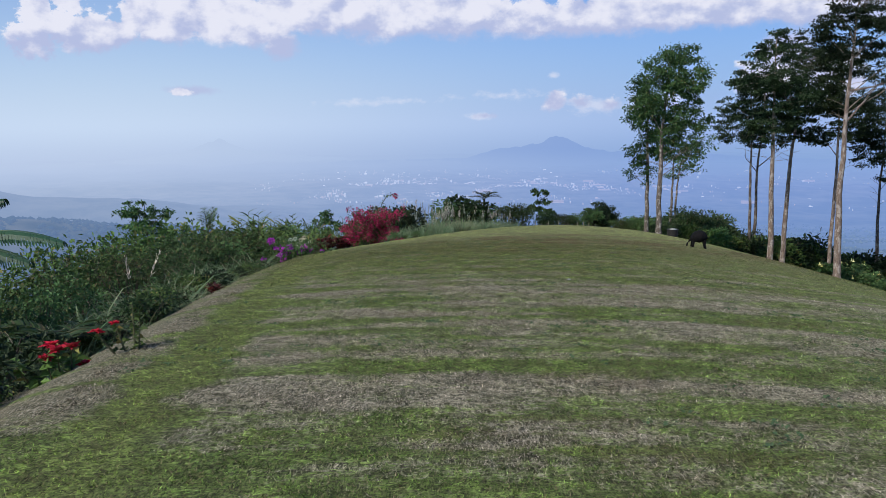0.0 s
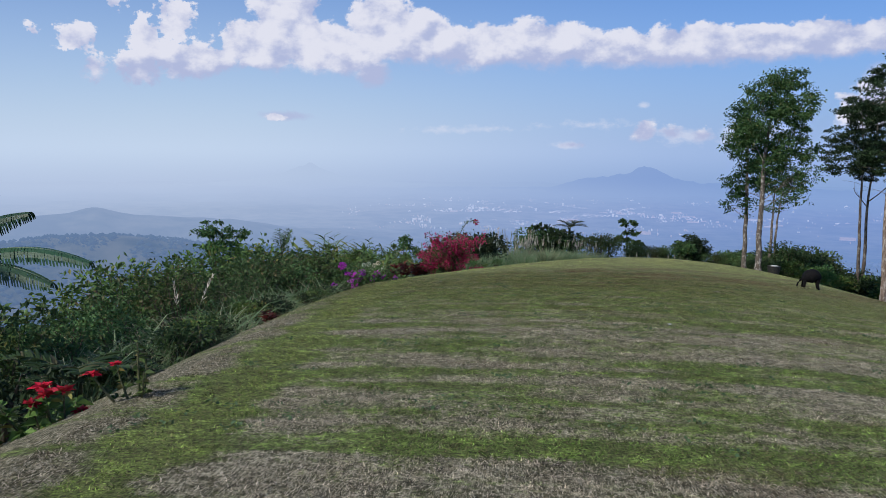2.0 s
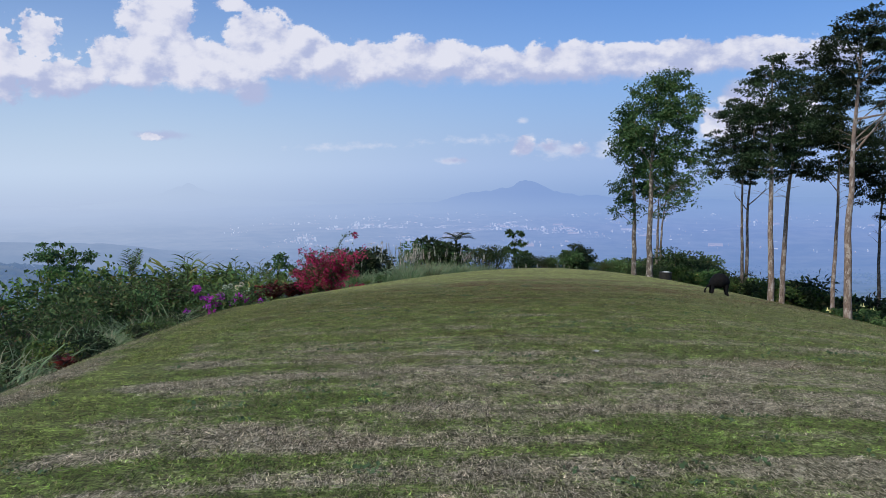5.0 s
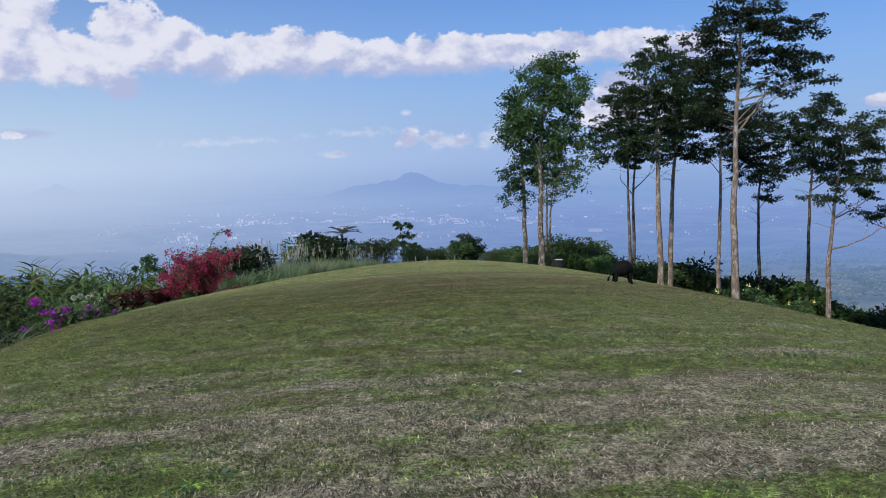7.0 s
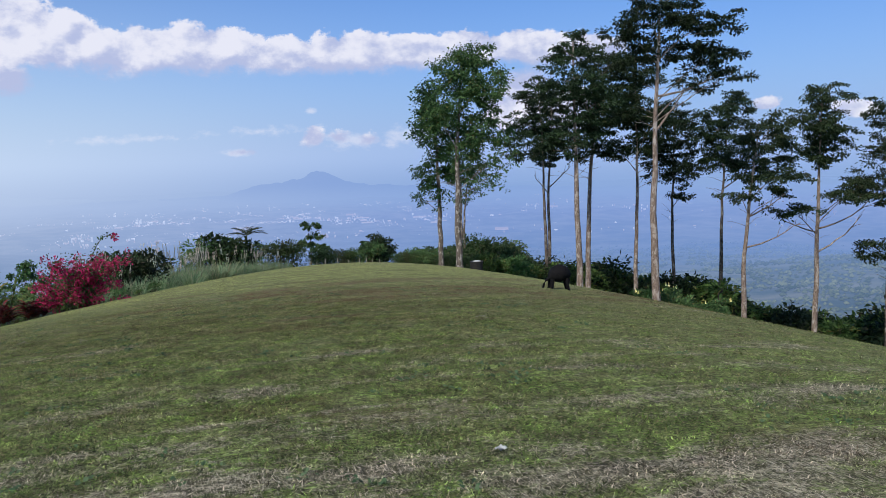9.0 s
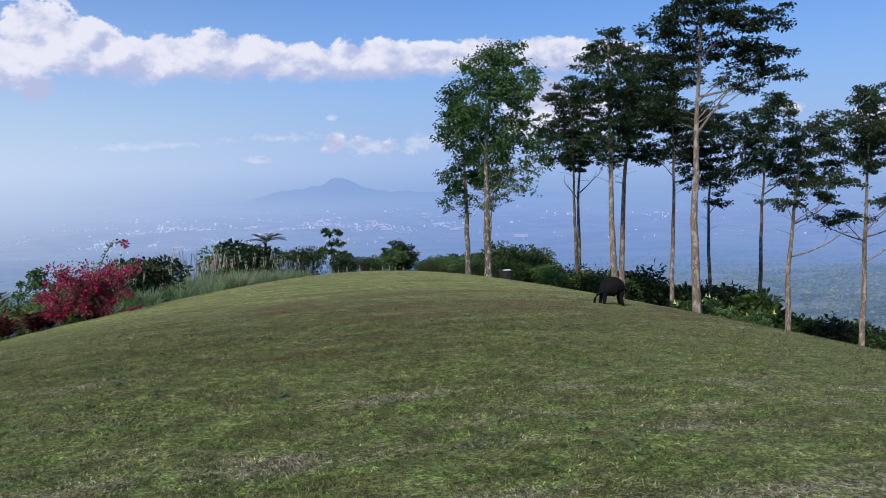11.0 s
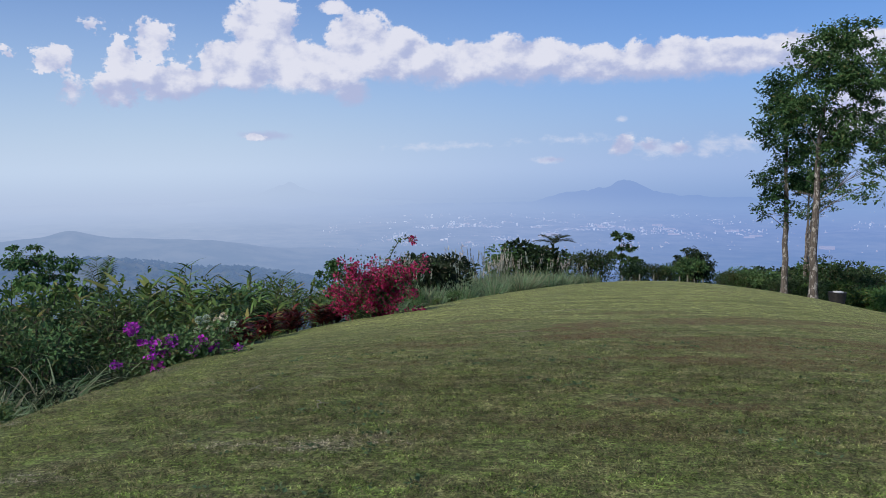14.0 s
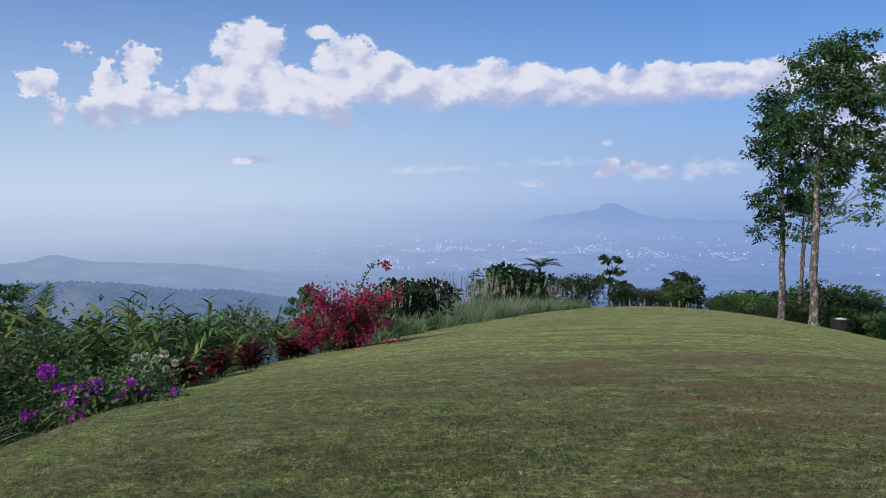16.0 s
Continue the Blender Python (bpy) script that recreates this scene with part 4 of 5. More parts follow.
def build_reeds(seed, h, count, spread, plumes=0, label="", mat=None, width=0.022, bend=0.35):
    rng = np.random.default_rng(seed)
    root = thing("tall_grass", label, "grass clump", "tall grass on the bank")
    g = Geo()
    a, rr = rng.random(count) * 6.28, spread * np.sqrt(rng.random(count))
    at = np.stack([np.cos(a) * rr, np.sin(a) * rr, np.full(count, -0.25)], -1)
    way = np.stack([np.cos(a) * 0.22, np.sin(a) * 0.22, np.ones(count)], -1) + rng.normal(0, 0.16, (count, 3))
    blades(g, at, way, h * rng.uniform(0.55, 1.15, count), width * rng.uniform(0.6, 1.4, count), np.minimum(bend * rng.uniform(0.4, 1.5, count), 1.1), rng, 4)
    part("foliage", g, mat or REED, root)
    if plumes:
        p, st = Geo(), Geo()
        for i in range(plumes):
            b = np.array([rng.normal(0, spread * 0.5), rng.normal(0, spread * 0.5), 0])
            d = unit(np.array([rng.normal(0, 0.16), rng.normal(0, 0.16), 1.0]))
            ln = h * rng.uniform(1.0, 1.35)
            t = np.linspace(0, 1, 4)[:, None]
            line = b + d * ln * t + np.array([rng.normal(0, 0.12), rng.normal(0, 0.12), -0.05]) * t ** 2
            tube(st, line, np.linspace(0.006, 0.003, 4), 3)
            k = 30
            s = rng.random((k, 1))
            seat = line[2] + (line[3] - line[2]) * (s * 0.9 + 0.1)
            leaves(p, seat, d + rng.normal(0, 0.30, (k, 3)), 0.12 * rng.uniform(0.6, 1.2, k), 0.018, rng)
        part("stalk_tuft", st, TWIG, root)
        part("plume_tuft", p, PLUME, root, "pale feathery seed plumes")
    return root


def build_cane(seed, h, count, label="", mat=None, leaf_len=0.52):
    """Ginger-like canes with two ranks of long leaves."""
    rng = np.random.default_rng(seed)
    root = thing("cane_plant", label, "plant", "leafy canes on the bank")
    stem, g = Geo(), Geo()
    for i in range(count):
        b = np.array([rng.normal(0, 0.28), rng.normal(0, 0.28), -0.2])
        lean = np.array([rng.normal(0, 0.18), rng.normal(0, 0.18), 1.0])
        ln = h * rng.uniform(0.7, 1.08)
        t = np.linspace(0, 1, 6)[:, None]
        line = b + unit(lean) * ln * t + np.array([lean[0], lean[1], -0.06]) * ln * 0.35 * t ** 2
        tube(stem, line, np.linspace(0.016, 0.006, 6), 5)
        n = 20
        s = np.linspace(0.25, 1.0, n)
        at = np.stack([np.interp(s, t[:, 0], line[:, c]) for c in range(3)], -1)
        az = rng.random() * 6.28
        out = np.array([math.cos(az), math.sin(az), 0.0])
        way = np.where(np.arange(n)[:, None] % 2 == 0, out, -out) + lean * 0.75 + rng.normal(0, 0.12, (n, 3))
        blades(g, at, way, leaf_len * rng.uniform(0.7, 1.15, n) * (1.15 - 0.45 * s), 0.080 * rng.uniform(0.8, 1.2, n), 0.28 + rng.normal(0, 0.08, n), rng, 4)
    part("stem", stem, STEM, root, smooth=True)
    part("foliage", g, mat or LEAF_BRIGHT, root)
    return root


def build_fronds(seed, h, count, label="", mat=None, ln=1.1, name="palm_plant", rise=1.0, sag=0.45):
    """A rosette of feathered fronds on a short stem."""
    rng = np.random.default_rng(seed)
    root = thing(name, label, "palm", "palms on the bank")
    stem, g = Geo(), Geo()
    tube(stem, [[0, 0, -0.4], [0.02, 0, h * 0.5], [0, 0.02, h]], [0.06, 0.05, 0.04], 7)
    for i in range(count):
        az = i * 2.4 + rng.normal(0, 0.2)
        d = unit(np.array([math.cos(az), math.sin(az), rise * rng.uniform(0.5, 1.5)]))
        t = np.linspace(0, 1, 7)[:, None]
        line = np.array([0, 0, h]) + d * ln * t + np.array([d[0] * 0.3, d[1] * 0.3, -sag]) * ln * t ** 2
        tube(stem, line, np.linspace(0.014, 0.004, 7), 4)
        k = 22
        s = np.linspace(0.12, 1.0, k)
        at = np.stack([np.interp(s, t[:, 0], line[:, c]) for c in range(3)], -1)
        side = unit(np.cross(d, [0, 0, 1.0]))
        for sg in (-1, 1):
            way = side * sg + d * 0.75 + rng.normal(0, 0.06, (k, 3))
            blades(g, at, way, ln * 0.36 * np.sin(np.pi * (0.15 + 0.75 * s)), 0.05, 0.25, rng, 3)
    part("stem", stem, STEM, root, smooth=True)
    part("frond_crown", g, mat or LEAF_SHRUB, root)
    return root


def build_banana(seed, label, crown, tips):
    """A banana plant; tips: each leaf's end relative to the crown, and how high its midrib arches."""
    rng = np.random.default_rng(seed)
    root = thing("banana_plant", label, "banana plant")
    stem = tube(Geo(), [[0, 0, -0.6], [0.03, 0, crown * 0.5], [0.05, 0.02, crown]], [0.14, 0.12, 0.07], 9)
    part("stem", stem, STEM, root, smooth=True)
    for end, lift, wide in tips:
        g = Geo()
        end = np.array(end)
        n = 64
        t = np.linspace(0, 1, n)
        line = np.array([0.05, 0.02, crown]) + end * t[:, None] + np.array([0, 0, 4 * lift]) * (t * (1 - t))[:, None]
        tube(g, line, np.linspace(0.026, 0.004, n), 5)
        along = unit(np.gradient(line, axis=0))
        side = unit(np.cross(along, [0, 0, 1.0]))
        # the torn blade: strips from the midrib outwards, hanging over on both sides
        for sg in (-1, 1):
            torn = 1.0
            for k in range(9, n - 1):
                if rng.random() < 0.3:
                    torn = rng.uniform(0.55, 1.05)
                w = wide * math.sin(math.pi * (0.10 + 0.86 * t[k])) ** 0.55 * (0.8 + 0.2 * torn) * rng.uniform(0.9, 1.03)
                step = (line[k + 1] - line[k]) * (0.5 if rng.random() < 0.65 else 0.40)
                out, down = side[k] * sg, np.array([0, 0, -1.0])
                rows = []
                for q, (o, d_) in enumerate(((0, 0), (0.30, -0.03), (0.55, 0.16), (0.70, 0.48), (0.74, 0.86))):
                    c = line[k] + out * w * o * (0.9 + 0.1 * torn) + down * w * d_ + along[k] * w * 0.10 * q
                    pinch = 1.0 if q < 3 else (0.85 if q == 3 else 0.45)
                    rows += [c - step * pinch, c + step * pinch]
                g.add(rows, [(2 * q, 2 * q + 1, 2 * q + 3, 2 * q + 2) for q in range(4)])
        part("leaf", g, BANANA, root)
    return root


def build_rosette(seed, h, count, mat, label, name="cordyline", ln=0.5, width=0.07):
    """Several stems, each with a tuft of strap leaves."""
    rng = np.random.default_rng(seed)
    root = thing(name, label, "plant", "garden plants along the lawn edge")
    stem, g = Geo(), Geo()
    for i in range(count):
        b = np.array([rng.normal(0, 0.12), rng.normal(0, 0.12), -0.12])
        topp = b + np.array([rng.normal(0, 0.10), rng.normal(0, 0.10), h * rng.uniform(0.45, 0.9) + 0.1])
        tube(stem, [b, (b + topp) / 2, topp], [0.014, 0.012, 0.01], 5)
        k = 30
        s = rng.random((k, 1))
        az = rng.random(k) * 6.28
        way = np.stack([np.cos(az), np.sin(az), rng.uniform(0.4, 2.2, k)], -1)
        blades(g, b + (topp - b) * (0.35 + 0.65 * s), way, ln * rng.uniform(0.6, 1.1, k), width * rng.uniform(0.7, 1.2, k), 0.5, rng, 4)
    part("stem_tangle", stem, TWIG, root, smooth=True)
    part("foliage", g, mat, root)
    return root


def build_bougainvillea(seed, w, d, h, bract, label, share=0.6, arcs=34, reach=None, name="bougainvillea", leafy=1.0, heads=None):
    """Arching canes with leaves and papery bracts; heads: bracts only in clusters at these places."""
    rng = np.random.default_rng(seed)
    root = thing(name, label, "flowering shrub")
    wood, foliage, flowers = Geo(), Geo(), Geo()
    for i in range(arcs):
        az = i * 2.4 + rng.normal(0, 0.2)
        out = np.array([math.cos(az) * w * 0.5, math.sin(az) * d * 0.5, 0]) * rng.uniform(0.2, 1.2)
        t = np.linspace(0, 1, 7)[:, None]
        hh = h * rng.uniform(0.15, 1.15)
        line = out * t + np.array([0, 0, 1.0]) * hh * (1.7 * t - 0.78 * t ** 2) + rng.normal(0, 0.03, (7, 3)) - [0, 0, 0.1]
        tube(wood, line, np.linspace(0.02, 0.004, 7), 4)
        for rep in range(3):
            k = int(26 * leafy)
            s = rng.uniform(0.25, 1.0, k)
            at = np.stack([np.interp(s, t[:, 0], line[:, c]) for c in range(3)], -1) + rng.normal(0, 0.10 + 0.03 * w, (k, 3))
            sc = 0.075 * rng.uniform(0.6, 1.4, k)
            leaves(foliage, at, rng.normal(size=(k, 3)) + [0, 0, 0.2], sc, sc * 0.65, rng)
        if heads is None:
            for c in range(int(5 * share) + 1):
                s = rng.uniform(0.35, 1.0)
                cen = np.array([np.interp(s, t[:, 0], line[:, q]) for q in range(3)]) + rng.normal(0, 0.06, 3)
                k = int(34 * share)
                off, o = ball_points(k, rng, 0.3)
                sc = 0.072 * rng.uniform(0.7, 1.4, k)
                leaves(flowers, cen + off * rng.uniform(0.10, 0.22), o + rng.normal(0, 0.4, (k, 3)), sc, sc * 0.8, rng)
    for c in heads or ():
        k = int(110 * c[3])
        off, o = ball_points(k, rng, 0.4)
        sc = 0.055 * rng.uniform(0.7, 1.4, k)
        head = Geo()
        leaves(head, np.array(c[:3]) + off * np.array([0.12, 0.12, 0.10]) * c[3], rng.normal(0, 1.0, (k, 3)) + o * 0.5, sc * 0.9, sc * 0.9, rng)
        part("flower_head", head, bract, root)
    if reach is not None:
        t = np.linspace(0, 1, 10)[:, None]
        line = np.array(reach[0]) + (np.array(reach[1]) - np.array(reach[0])) * t + np.array([0, 0, 1.0]) * 0.45 * np.sin(np.pi * t * 0.9)
        tube(wood, line, np.linspace(0.014, 0.006, 10), 5)
        k = 60
        s = rng.uniform(0.1, 1.0, k)
        at = np.stack([np.interp(s, t[:, 0], line[:, c]) for c in range(3)], -1) + rng.normal(0, 0.05, (k, 3))
        leaves(foliage, at, rng.normal(size=(k, 3)), 0.09, 0.06, rng)
        off, o = ball_points(60, rng, 0.3)
        leaves(flowers, line[-1] + off * 0.11, o, 0.08, 0.06, rng)
    part("stem", wood, TWIG, root, smooth=True)
    part("foliage", foliage, LEAF_SHRUB, root)
    if flowers.v:
        tagged(part("bloom", flowers, bract, root), kind="stuff")
    return root


def stand(ob, x, y, turn=0.0, size=1.0, lift=0.0):
    ob.matrix_basis = pose(x, y, gz(x, y) + lift, 0, 0, turn) @ Matrix.Diagonal((size, size, size, 1))
    return ob


def scatter(forms, places):
    """Stands the forms at the places (x, y, size): the forms themselves first, then copies."""
    rng = random.Random(len(places) * 7 + len(forms))
    for i, (x, y, size) in enumerate(places):
        f = forms[i % len(forms)]
        m = pose(x, y, gz(x, y), rng.uniform(-4, 4), rng.uniform(-4, 4), rng.uniform(0, 360)) @ Matrix.Diagonal((size, size, size * rng.uniform(0.9, 1.1), 1))
        if i < len(forms):
            f.matrix_basis = m
        else:
            c = copy_thing(f, m)
            c.matrix_basis = m
            

def hedge_top(y):
    """How high the growth on the western bank reaches."""
    return float(np.interp(y, [0, 6, 12.5, 16.5, 21, 29, 33, 37, 43, 47, 60], [1.1, 0.65, 0.25, 0.05, -0.40, -1.15, -1.58, -2.0, -2.85, -3.4, -4.8]))


def grassy(y):
    """Stretches of the bank where tall grass crowds out the low shrubs."""
    return 9.8 < y < 12.5 or 13.2 < y < 18.4 or 19.2 < y < 26.2


rnd = random.Random(3)
LOW = [
    build_shrub(201, 1.3, 1.0, LEAF_SHRUB, 0.072, 900, 11, 0.5, "dense dark green shrub on the bank"),
    build_shrub(202, 1.3, 1.0, LEAF_SHRUB, 0.105, 700, 10, 0.42, "broad-leaved green shrub on the bank"),
    build_shrub(203, 1.4, 1.0, LEAF_GREY, 0.066, 950, 13, 0.35, "dusty grey-green shrub on the bank"),
    build_shrub(205, 1.4, 1.0, LEAF_BRIGHT, 0.076, 850, 11, 0.5, "fresh light green shrub on the bank"),
]
TALL = [
    build_shrub(211, 2.1, 2.3, LEAF_SHRUB, 0.090, 1350, 18, 0.5, "tall dense dark green shrub on the bank"),
    build_shrub(212, 2.0, 2.3, LEAF_SHRUB, 0.105, 1200, 18, 0.45, "tall broad-leaved green shrub on the bank"),
    build_shrub(213, 2.2, 2.3, LEAF_GREY, 0.088, 1350, 20, 0.35, "tall dusty grey-green shrub on the bank"),
    build_shrub(214, 1.9, 2.3, LEAF_BRIGHT, 0.086, 1250, 18, 0.5, "tall fresh green leafy shrub on the bank", upright=0.4),
    build_shrub(215, 2.2, 2.3, LEAF_GREY, 0.086, 1350, 20, 0.5, "tall rounded grey-green shrub on the bank"),
]
low_spots, tall_spots = [], []
for row, (off, ratio) in enumerate(((1.45, 0.30), (2.2, 0.50), (3.1, 0.74), (4.2, 0.94), (5.9, 1.02))):
    y = 1.0 + row * 0.3
    while y < 46:
        x = float(garden_edge(y)) - off + rnd.uniform(-0.3, 0.3)
        tall = max(0.6, (hedge_top(y) - gz(x, y)) * ratio * rnd.uniform(0.74, 1.08))
        if row == 0:
            tall = rnd.uniform(0.4, 0.75) * (0.8 if 24 < y < 45 else 1.0)
        reedy = 0 < row < 3 and grassy(y) and (row == 1 or rnd.random() < 0.5)
        if not (row < 2 and 36.0 < y < 40.8) and not reedy and not (row < 2 and abs(y - 16.0) < 0.9) and not (row < 2 and abs(y - 9.0) < 1.4):
            (tall_spots if tall > 1.45 else low_spots).append((x, y, tall / (2.3 if tall > 1.45 else 1.0)))
        y += ((0.8 if tall < 1.45 else 1.15) + 0.1 * row) * rnd.uniform(0.8, 1.3)
rnd.shuffle(low_spots)
rnd.shuffle(tall_spots)
scatter(LOW, low_spots)
FOOT = [build_shrub(206, 1.1, 0.8, LEAF_DARK, 0.075, 420, 8, 0.5, "low dark shrub at the foot of the tall grass"), build_shrub(207, 1.2, 0.8, LEAF_DARK, 0.10, 340, 8, 0.4, "low dark leafy shrub along the lawn edge")]
scatter(FOOT, [(float(garden_edge(y)) - 1.0 - rnd.uniform(0, 0.45), y, rnd.uniform(0.4, 0.75)) for y in np.arange(6.0, 27.5, 0.5) if abs(y - 16.0) > 0.7 and abs(y - 9.0) > 1.3 and not (grassy(y) and rnd.random() < 0.65)]
        + [(-4.95, 8.0, 1.1), (-5.2, 9.3, 1.2), (-4.9, 7.0, 1.1), (-5.5, 8.6, 1.5), (-4.6, 6.2, 1.0)])
for x, y, top in ((-10.6, 32.5, -1.7), (-9.6, 31.0, -1.7), (-8.8, 29.5, -1.6), (-11.6, 34.2, -1.9), (-8.0, 28.0, -1.55), (-7.4, 27.0, -1.75), (-8.6, 34.4, -2.15), (-7.7, 31.0, -2.0), (-12.6, 36.0, -2.1), (-9.6, 36.2, -2.3), (-8.4, 38.4, -2.5), (-7.6, 40.6, -2.7)):
    tall_spots.append((x, y, (top - gz(x, y)) / 2.15))   # a thicket behind the purple flowers
scatter(TALL, tall_spots)

REEDS = [
    build_reeds(301, 1.45, 130, 0.30, 0, "tall arching green grass on the bank", None, 0.024, 1.0),
    build_reeds(302, 1.35, 130, 0.30, 3, "tall grass with pale seed plumes", None, 0.024, 0.7),
    build_reeds(303, 1.35, 130, 0.26, 0, "pale green arching grass clump", None, 0.026, 1.15),
]
spots = []
for i in range(190):
    y = rnd.uniform(9.6, 26.4)
    while not grassy(y) and rnd.random() < 0.7:
        y = rnd.uniform(9.6, 26.4)
    off = rnd.choice((1.5, 1.7, 1.9, 2.2, 2.5, 2.8, 3.2)) + rnd.uniform(0, 0.4)
    x = float(garden_edge(y)) - off
    if abs(y - 16.0) < 0.8 and off < 1.6 or abs(y - 9.4) < 1.2 and off < 1.2:
        off += 1.2
        x -= 1.2
    top = (hedge_top(y) - gz(x, y)) * (0.90 if off > 2.3 else 0.72)
    spots.append((x, y, min(1.5, max(0.5, top / 1.2)) * rnd.uniform(0.75, 1.1)))
for i in range(30):
    y = rnd.uniform(41.5, 56)
    x0 = float(np.interp(y, [41, 45, 50, 55, 61], [-3.2, -2.2, 0.2, 2.6, 6.0]))
    spots.append((x0 - rnd.uniform(0.0, 3.0), y, rnd.uniform(0.75, 1.0)))
for i in range(85):
    y = 49 + 19 * i / 84 + rnd.uniform(-1.5, 1.5)
    x = float(np.interp(y, [48, 52, 54, 58, 61, 64, 68], [-5.4, -4.0, -2.4, -0.7, 0.5, 3.4, 5.1])) + rnd.uniform(-1.0, 1.2)
    top = float(np.interp(y, [48, 52, 58, 61, 64, 68], [-3.5, -3.5, -3.9, -4.2, -4.9, -5.6]))
    spots.append((x, y, max(0.8, (top - gz(x, y)) / 1.45 * rnd.uniform(0.72, 1.0))))
scatter([REEDS[0], REEDS[2]], spots[:190])
FRONT = [build_reeds(306, 1.0, 170, 0.30, 0, "knee-high pale green grass along the bank", REED, 0.017, 0.55), build_reeds(307, 0.9, 160, 0.28, 0, "fine arching grass clump along the bank", REED, 0.016, 0.75)]
front_spots = []
for y in np.arange(9.9, 26.4, 0.26):
    if grassy(y) and abs(y - 16.0) > 0.7:
        front_spots.append((float(garden_edge(y)) - rnd.uniform(1.15, 1.85), float(y), rnd.uniform(0.65, 1.1)))
scatter(FRONT, front_spots)
CREST_REEDS = [
    build_reeds(304, 1.45, 200, 0.5, 2, "pale upright reeds with seed plumes beyond the crest", REED, 0.034, 0.28),
    build_reeds(305, 1.35, 190, 0.5, 0, "pale green upright reeds beyond the crest", REED, 0.034, 0.32),
    REEDS[1],
]
scatter(CREST_REEDS, spots[190:])

EDGE = [
    build_reeds(311, 0.26, 46, 0.14, 0, "short shaggy grass tuft on the lawn edge", LEAF_BRIGHT, 0.012, 0.7),
    build_reeds(312, 0.20, 40, 0.18, 0, "low unmown grass tuft on the lawn edge", LEAF_GREY, 0.012, 0.8),
    build_reeds(313, 0.30, 34, 0.12, 0, "dry and green grass tuft on the lawn edge", REED, 0.012, 0.6),
]
scatter(EDGE, [(float(garden_edge(y)) - 0.42 + rnd.uniform(-0.35, 0.3), y + rnd.uniform(-0.2, 0.2), rnd.uniform(0.5, 1.3)) for y in np.arange(5.0, 36.0, 0.4)])
CANES = [build_cane(401, 1.9, 10, "leafy ginger canes with long fresh green leaves"), build_cane(402, 2.1, 11, "tall bright green ginger canes"), build_cane(403, 1.7, 8, "green cane plant with long drooping leaves", LEAF_SHRUB)]
cane_spots = []
for x, y in ((-7.2, 32.2), (-7.1, 33.4), (-6.9, 35.6), (-7.2, 31.0), (-7.8, 34.6), (-6.5, 34.4), (-8.0, 36.8), (-6.7, 36.9), (-8.3, 33.2), (-6.3, 32.9), (-7.4, 38.2), (-8.9, 35.4), (-6.0, 37.8), (-9.2, 38.0)):
    cane_spots.append((x, y, (hedge_top(y) - 0.1 - gz(x, y)) / 2.1))
scatter(CANES, cane_spots)

# ---- the garden along the western edge ----
stand(build_bougainvillea(501, 3.1, 2.2, 1.7, MAGENTA, "large crimson bougainvillea in full bloom", 0.9, 50, ((0.3, 0, 1.4), (1.15, -0.2, 2.15))), -3.35, 38.0)
stand(build_bougainvillea(502, 2.7, 1.8, 0.8, PURPLE, "low purple bougainvillea spilling over the lawn edge", 1.0, 40, heads=(
    (-0.60, -0.55, 0.76, 1.15), (-0.27, -0.40, 0.46, 1.05), (-0.02, -0.30, 0.50, 1.1), (-0.10, -0.35, 0.30, 1.0), (-0.20, -0.45, 0.06, 1.0), (0.45, -0.10, 0.46, 1.1), (0.32, -0.15, 0.28, 1.0),
    (-0.32, -0.45, 0.26, 0.8), (-0.85, -0.70, 0.14, 0.7), (0.64, -0.03, 0.34, 0.8), (-0.45, -0.50, 0.50, 0.6), (1.05, 0.1, 0.30, 0.5)), leafy=1.5), -5.35, 28.45)
CORDY = [build_rosette(511, 0.62, 6, RED_LEAF, "dark red cordyline beside the lawn", ln=0.4), build_rosette(512, 0.7, 7, RED_LEAF, "tall dark red cordyline beside the lawn", ln=0.42)]
scatter(CORDY, [(-5.0, 30.7, 1.0), (-5.0, 32.6, 1.0), (-4.95, 34.6, 1.1), (-4.8, 37.3, 1.05), (-4.55, 37.9, 1.1), (-5.15, 31.2, 0.8)])
SPIKY = [build_reeds(521, 0.95, 60, 0.14, 0, "strappy bright green lily clump beside the lawn", LEAF_BRIGHT, 0.035, 0.4)]
scatter(SPIKY, [(-5.6, 32.2, 1.1), (-5.4, 34.0, 0.9), (-5.3, 35.8, 0.8)])


def build_hydrangea():
    rng = np.random.default_rng(531)
    root = thing("hydrangea", "pale green and white hydrangea by the lawn", "flowering shrub")
    foliage, wood = Geo(), Geo()
    n = 420
    off, o = ball_points(n, rng, 0.4)
    leaves(foliage, off * [0.6, 0.5, 0.38] + [0, 0, 0.35], o + rng.normal(0, 0.3, (n, 3)), 0.13, 0.085, rng)
    part("foliage", foliage, LEAF_SHRUB, root)
    for x, y, z, r in ((-0.45, -0.25, 0.70, 0.10), (-0.20, -0.35, 0.76, 0.10), (0.05, -0.3, 0.70, 0.09), (0.22, -0.25, 0.80, 0.10), (-0.05, -0.5, 0.52, 0.10), (0.45, -0.2, 0.58, 0.08), (-0.42, -0.45, 0.46, 0.09), (0.32, -0.42, 0.48, 0.08)):
        g = Geo()
        k = 150
        d = unit(rng.normal(size=(k, 3)))
        leaves(g, np.array([x, y - 0.08, z + 0.08]) + d * r * 0.8, d + rng.normal(0, 0.25, (k, 3)), 0.036, 0.05, rng)
        part("flower_head", g, PETAL, root)
        tube(wood, [[x * 0.3, y * 0.3, 0], [x, y, z]], [0.01, 0.006], 4)
    part("stem_tangle", wood, STEM, root)
    return root


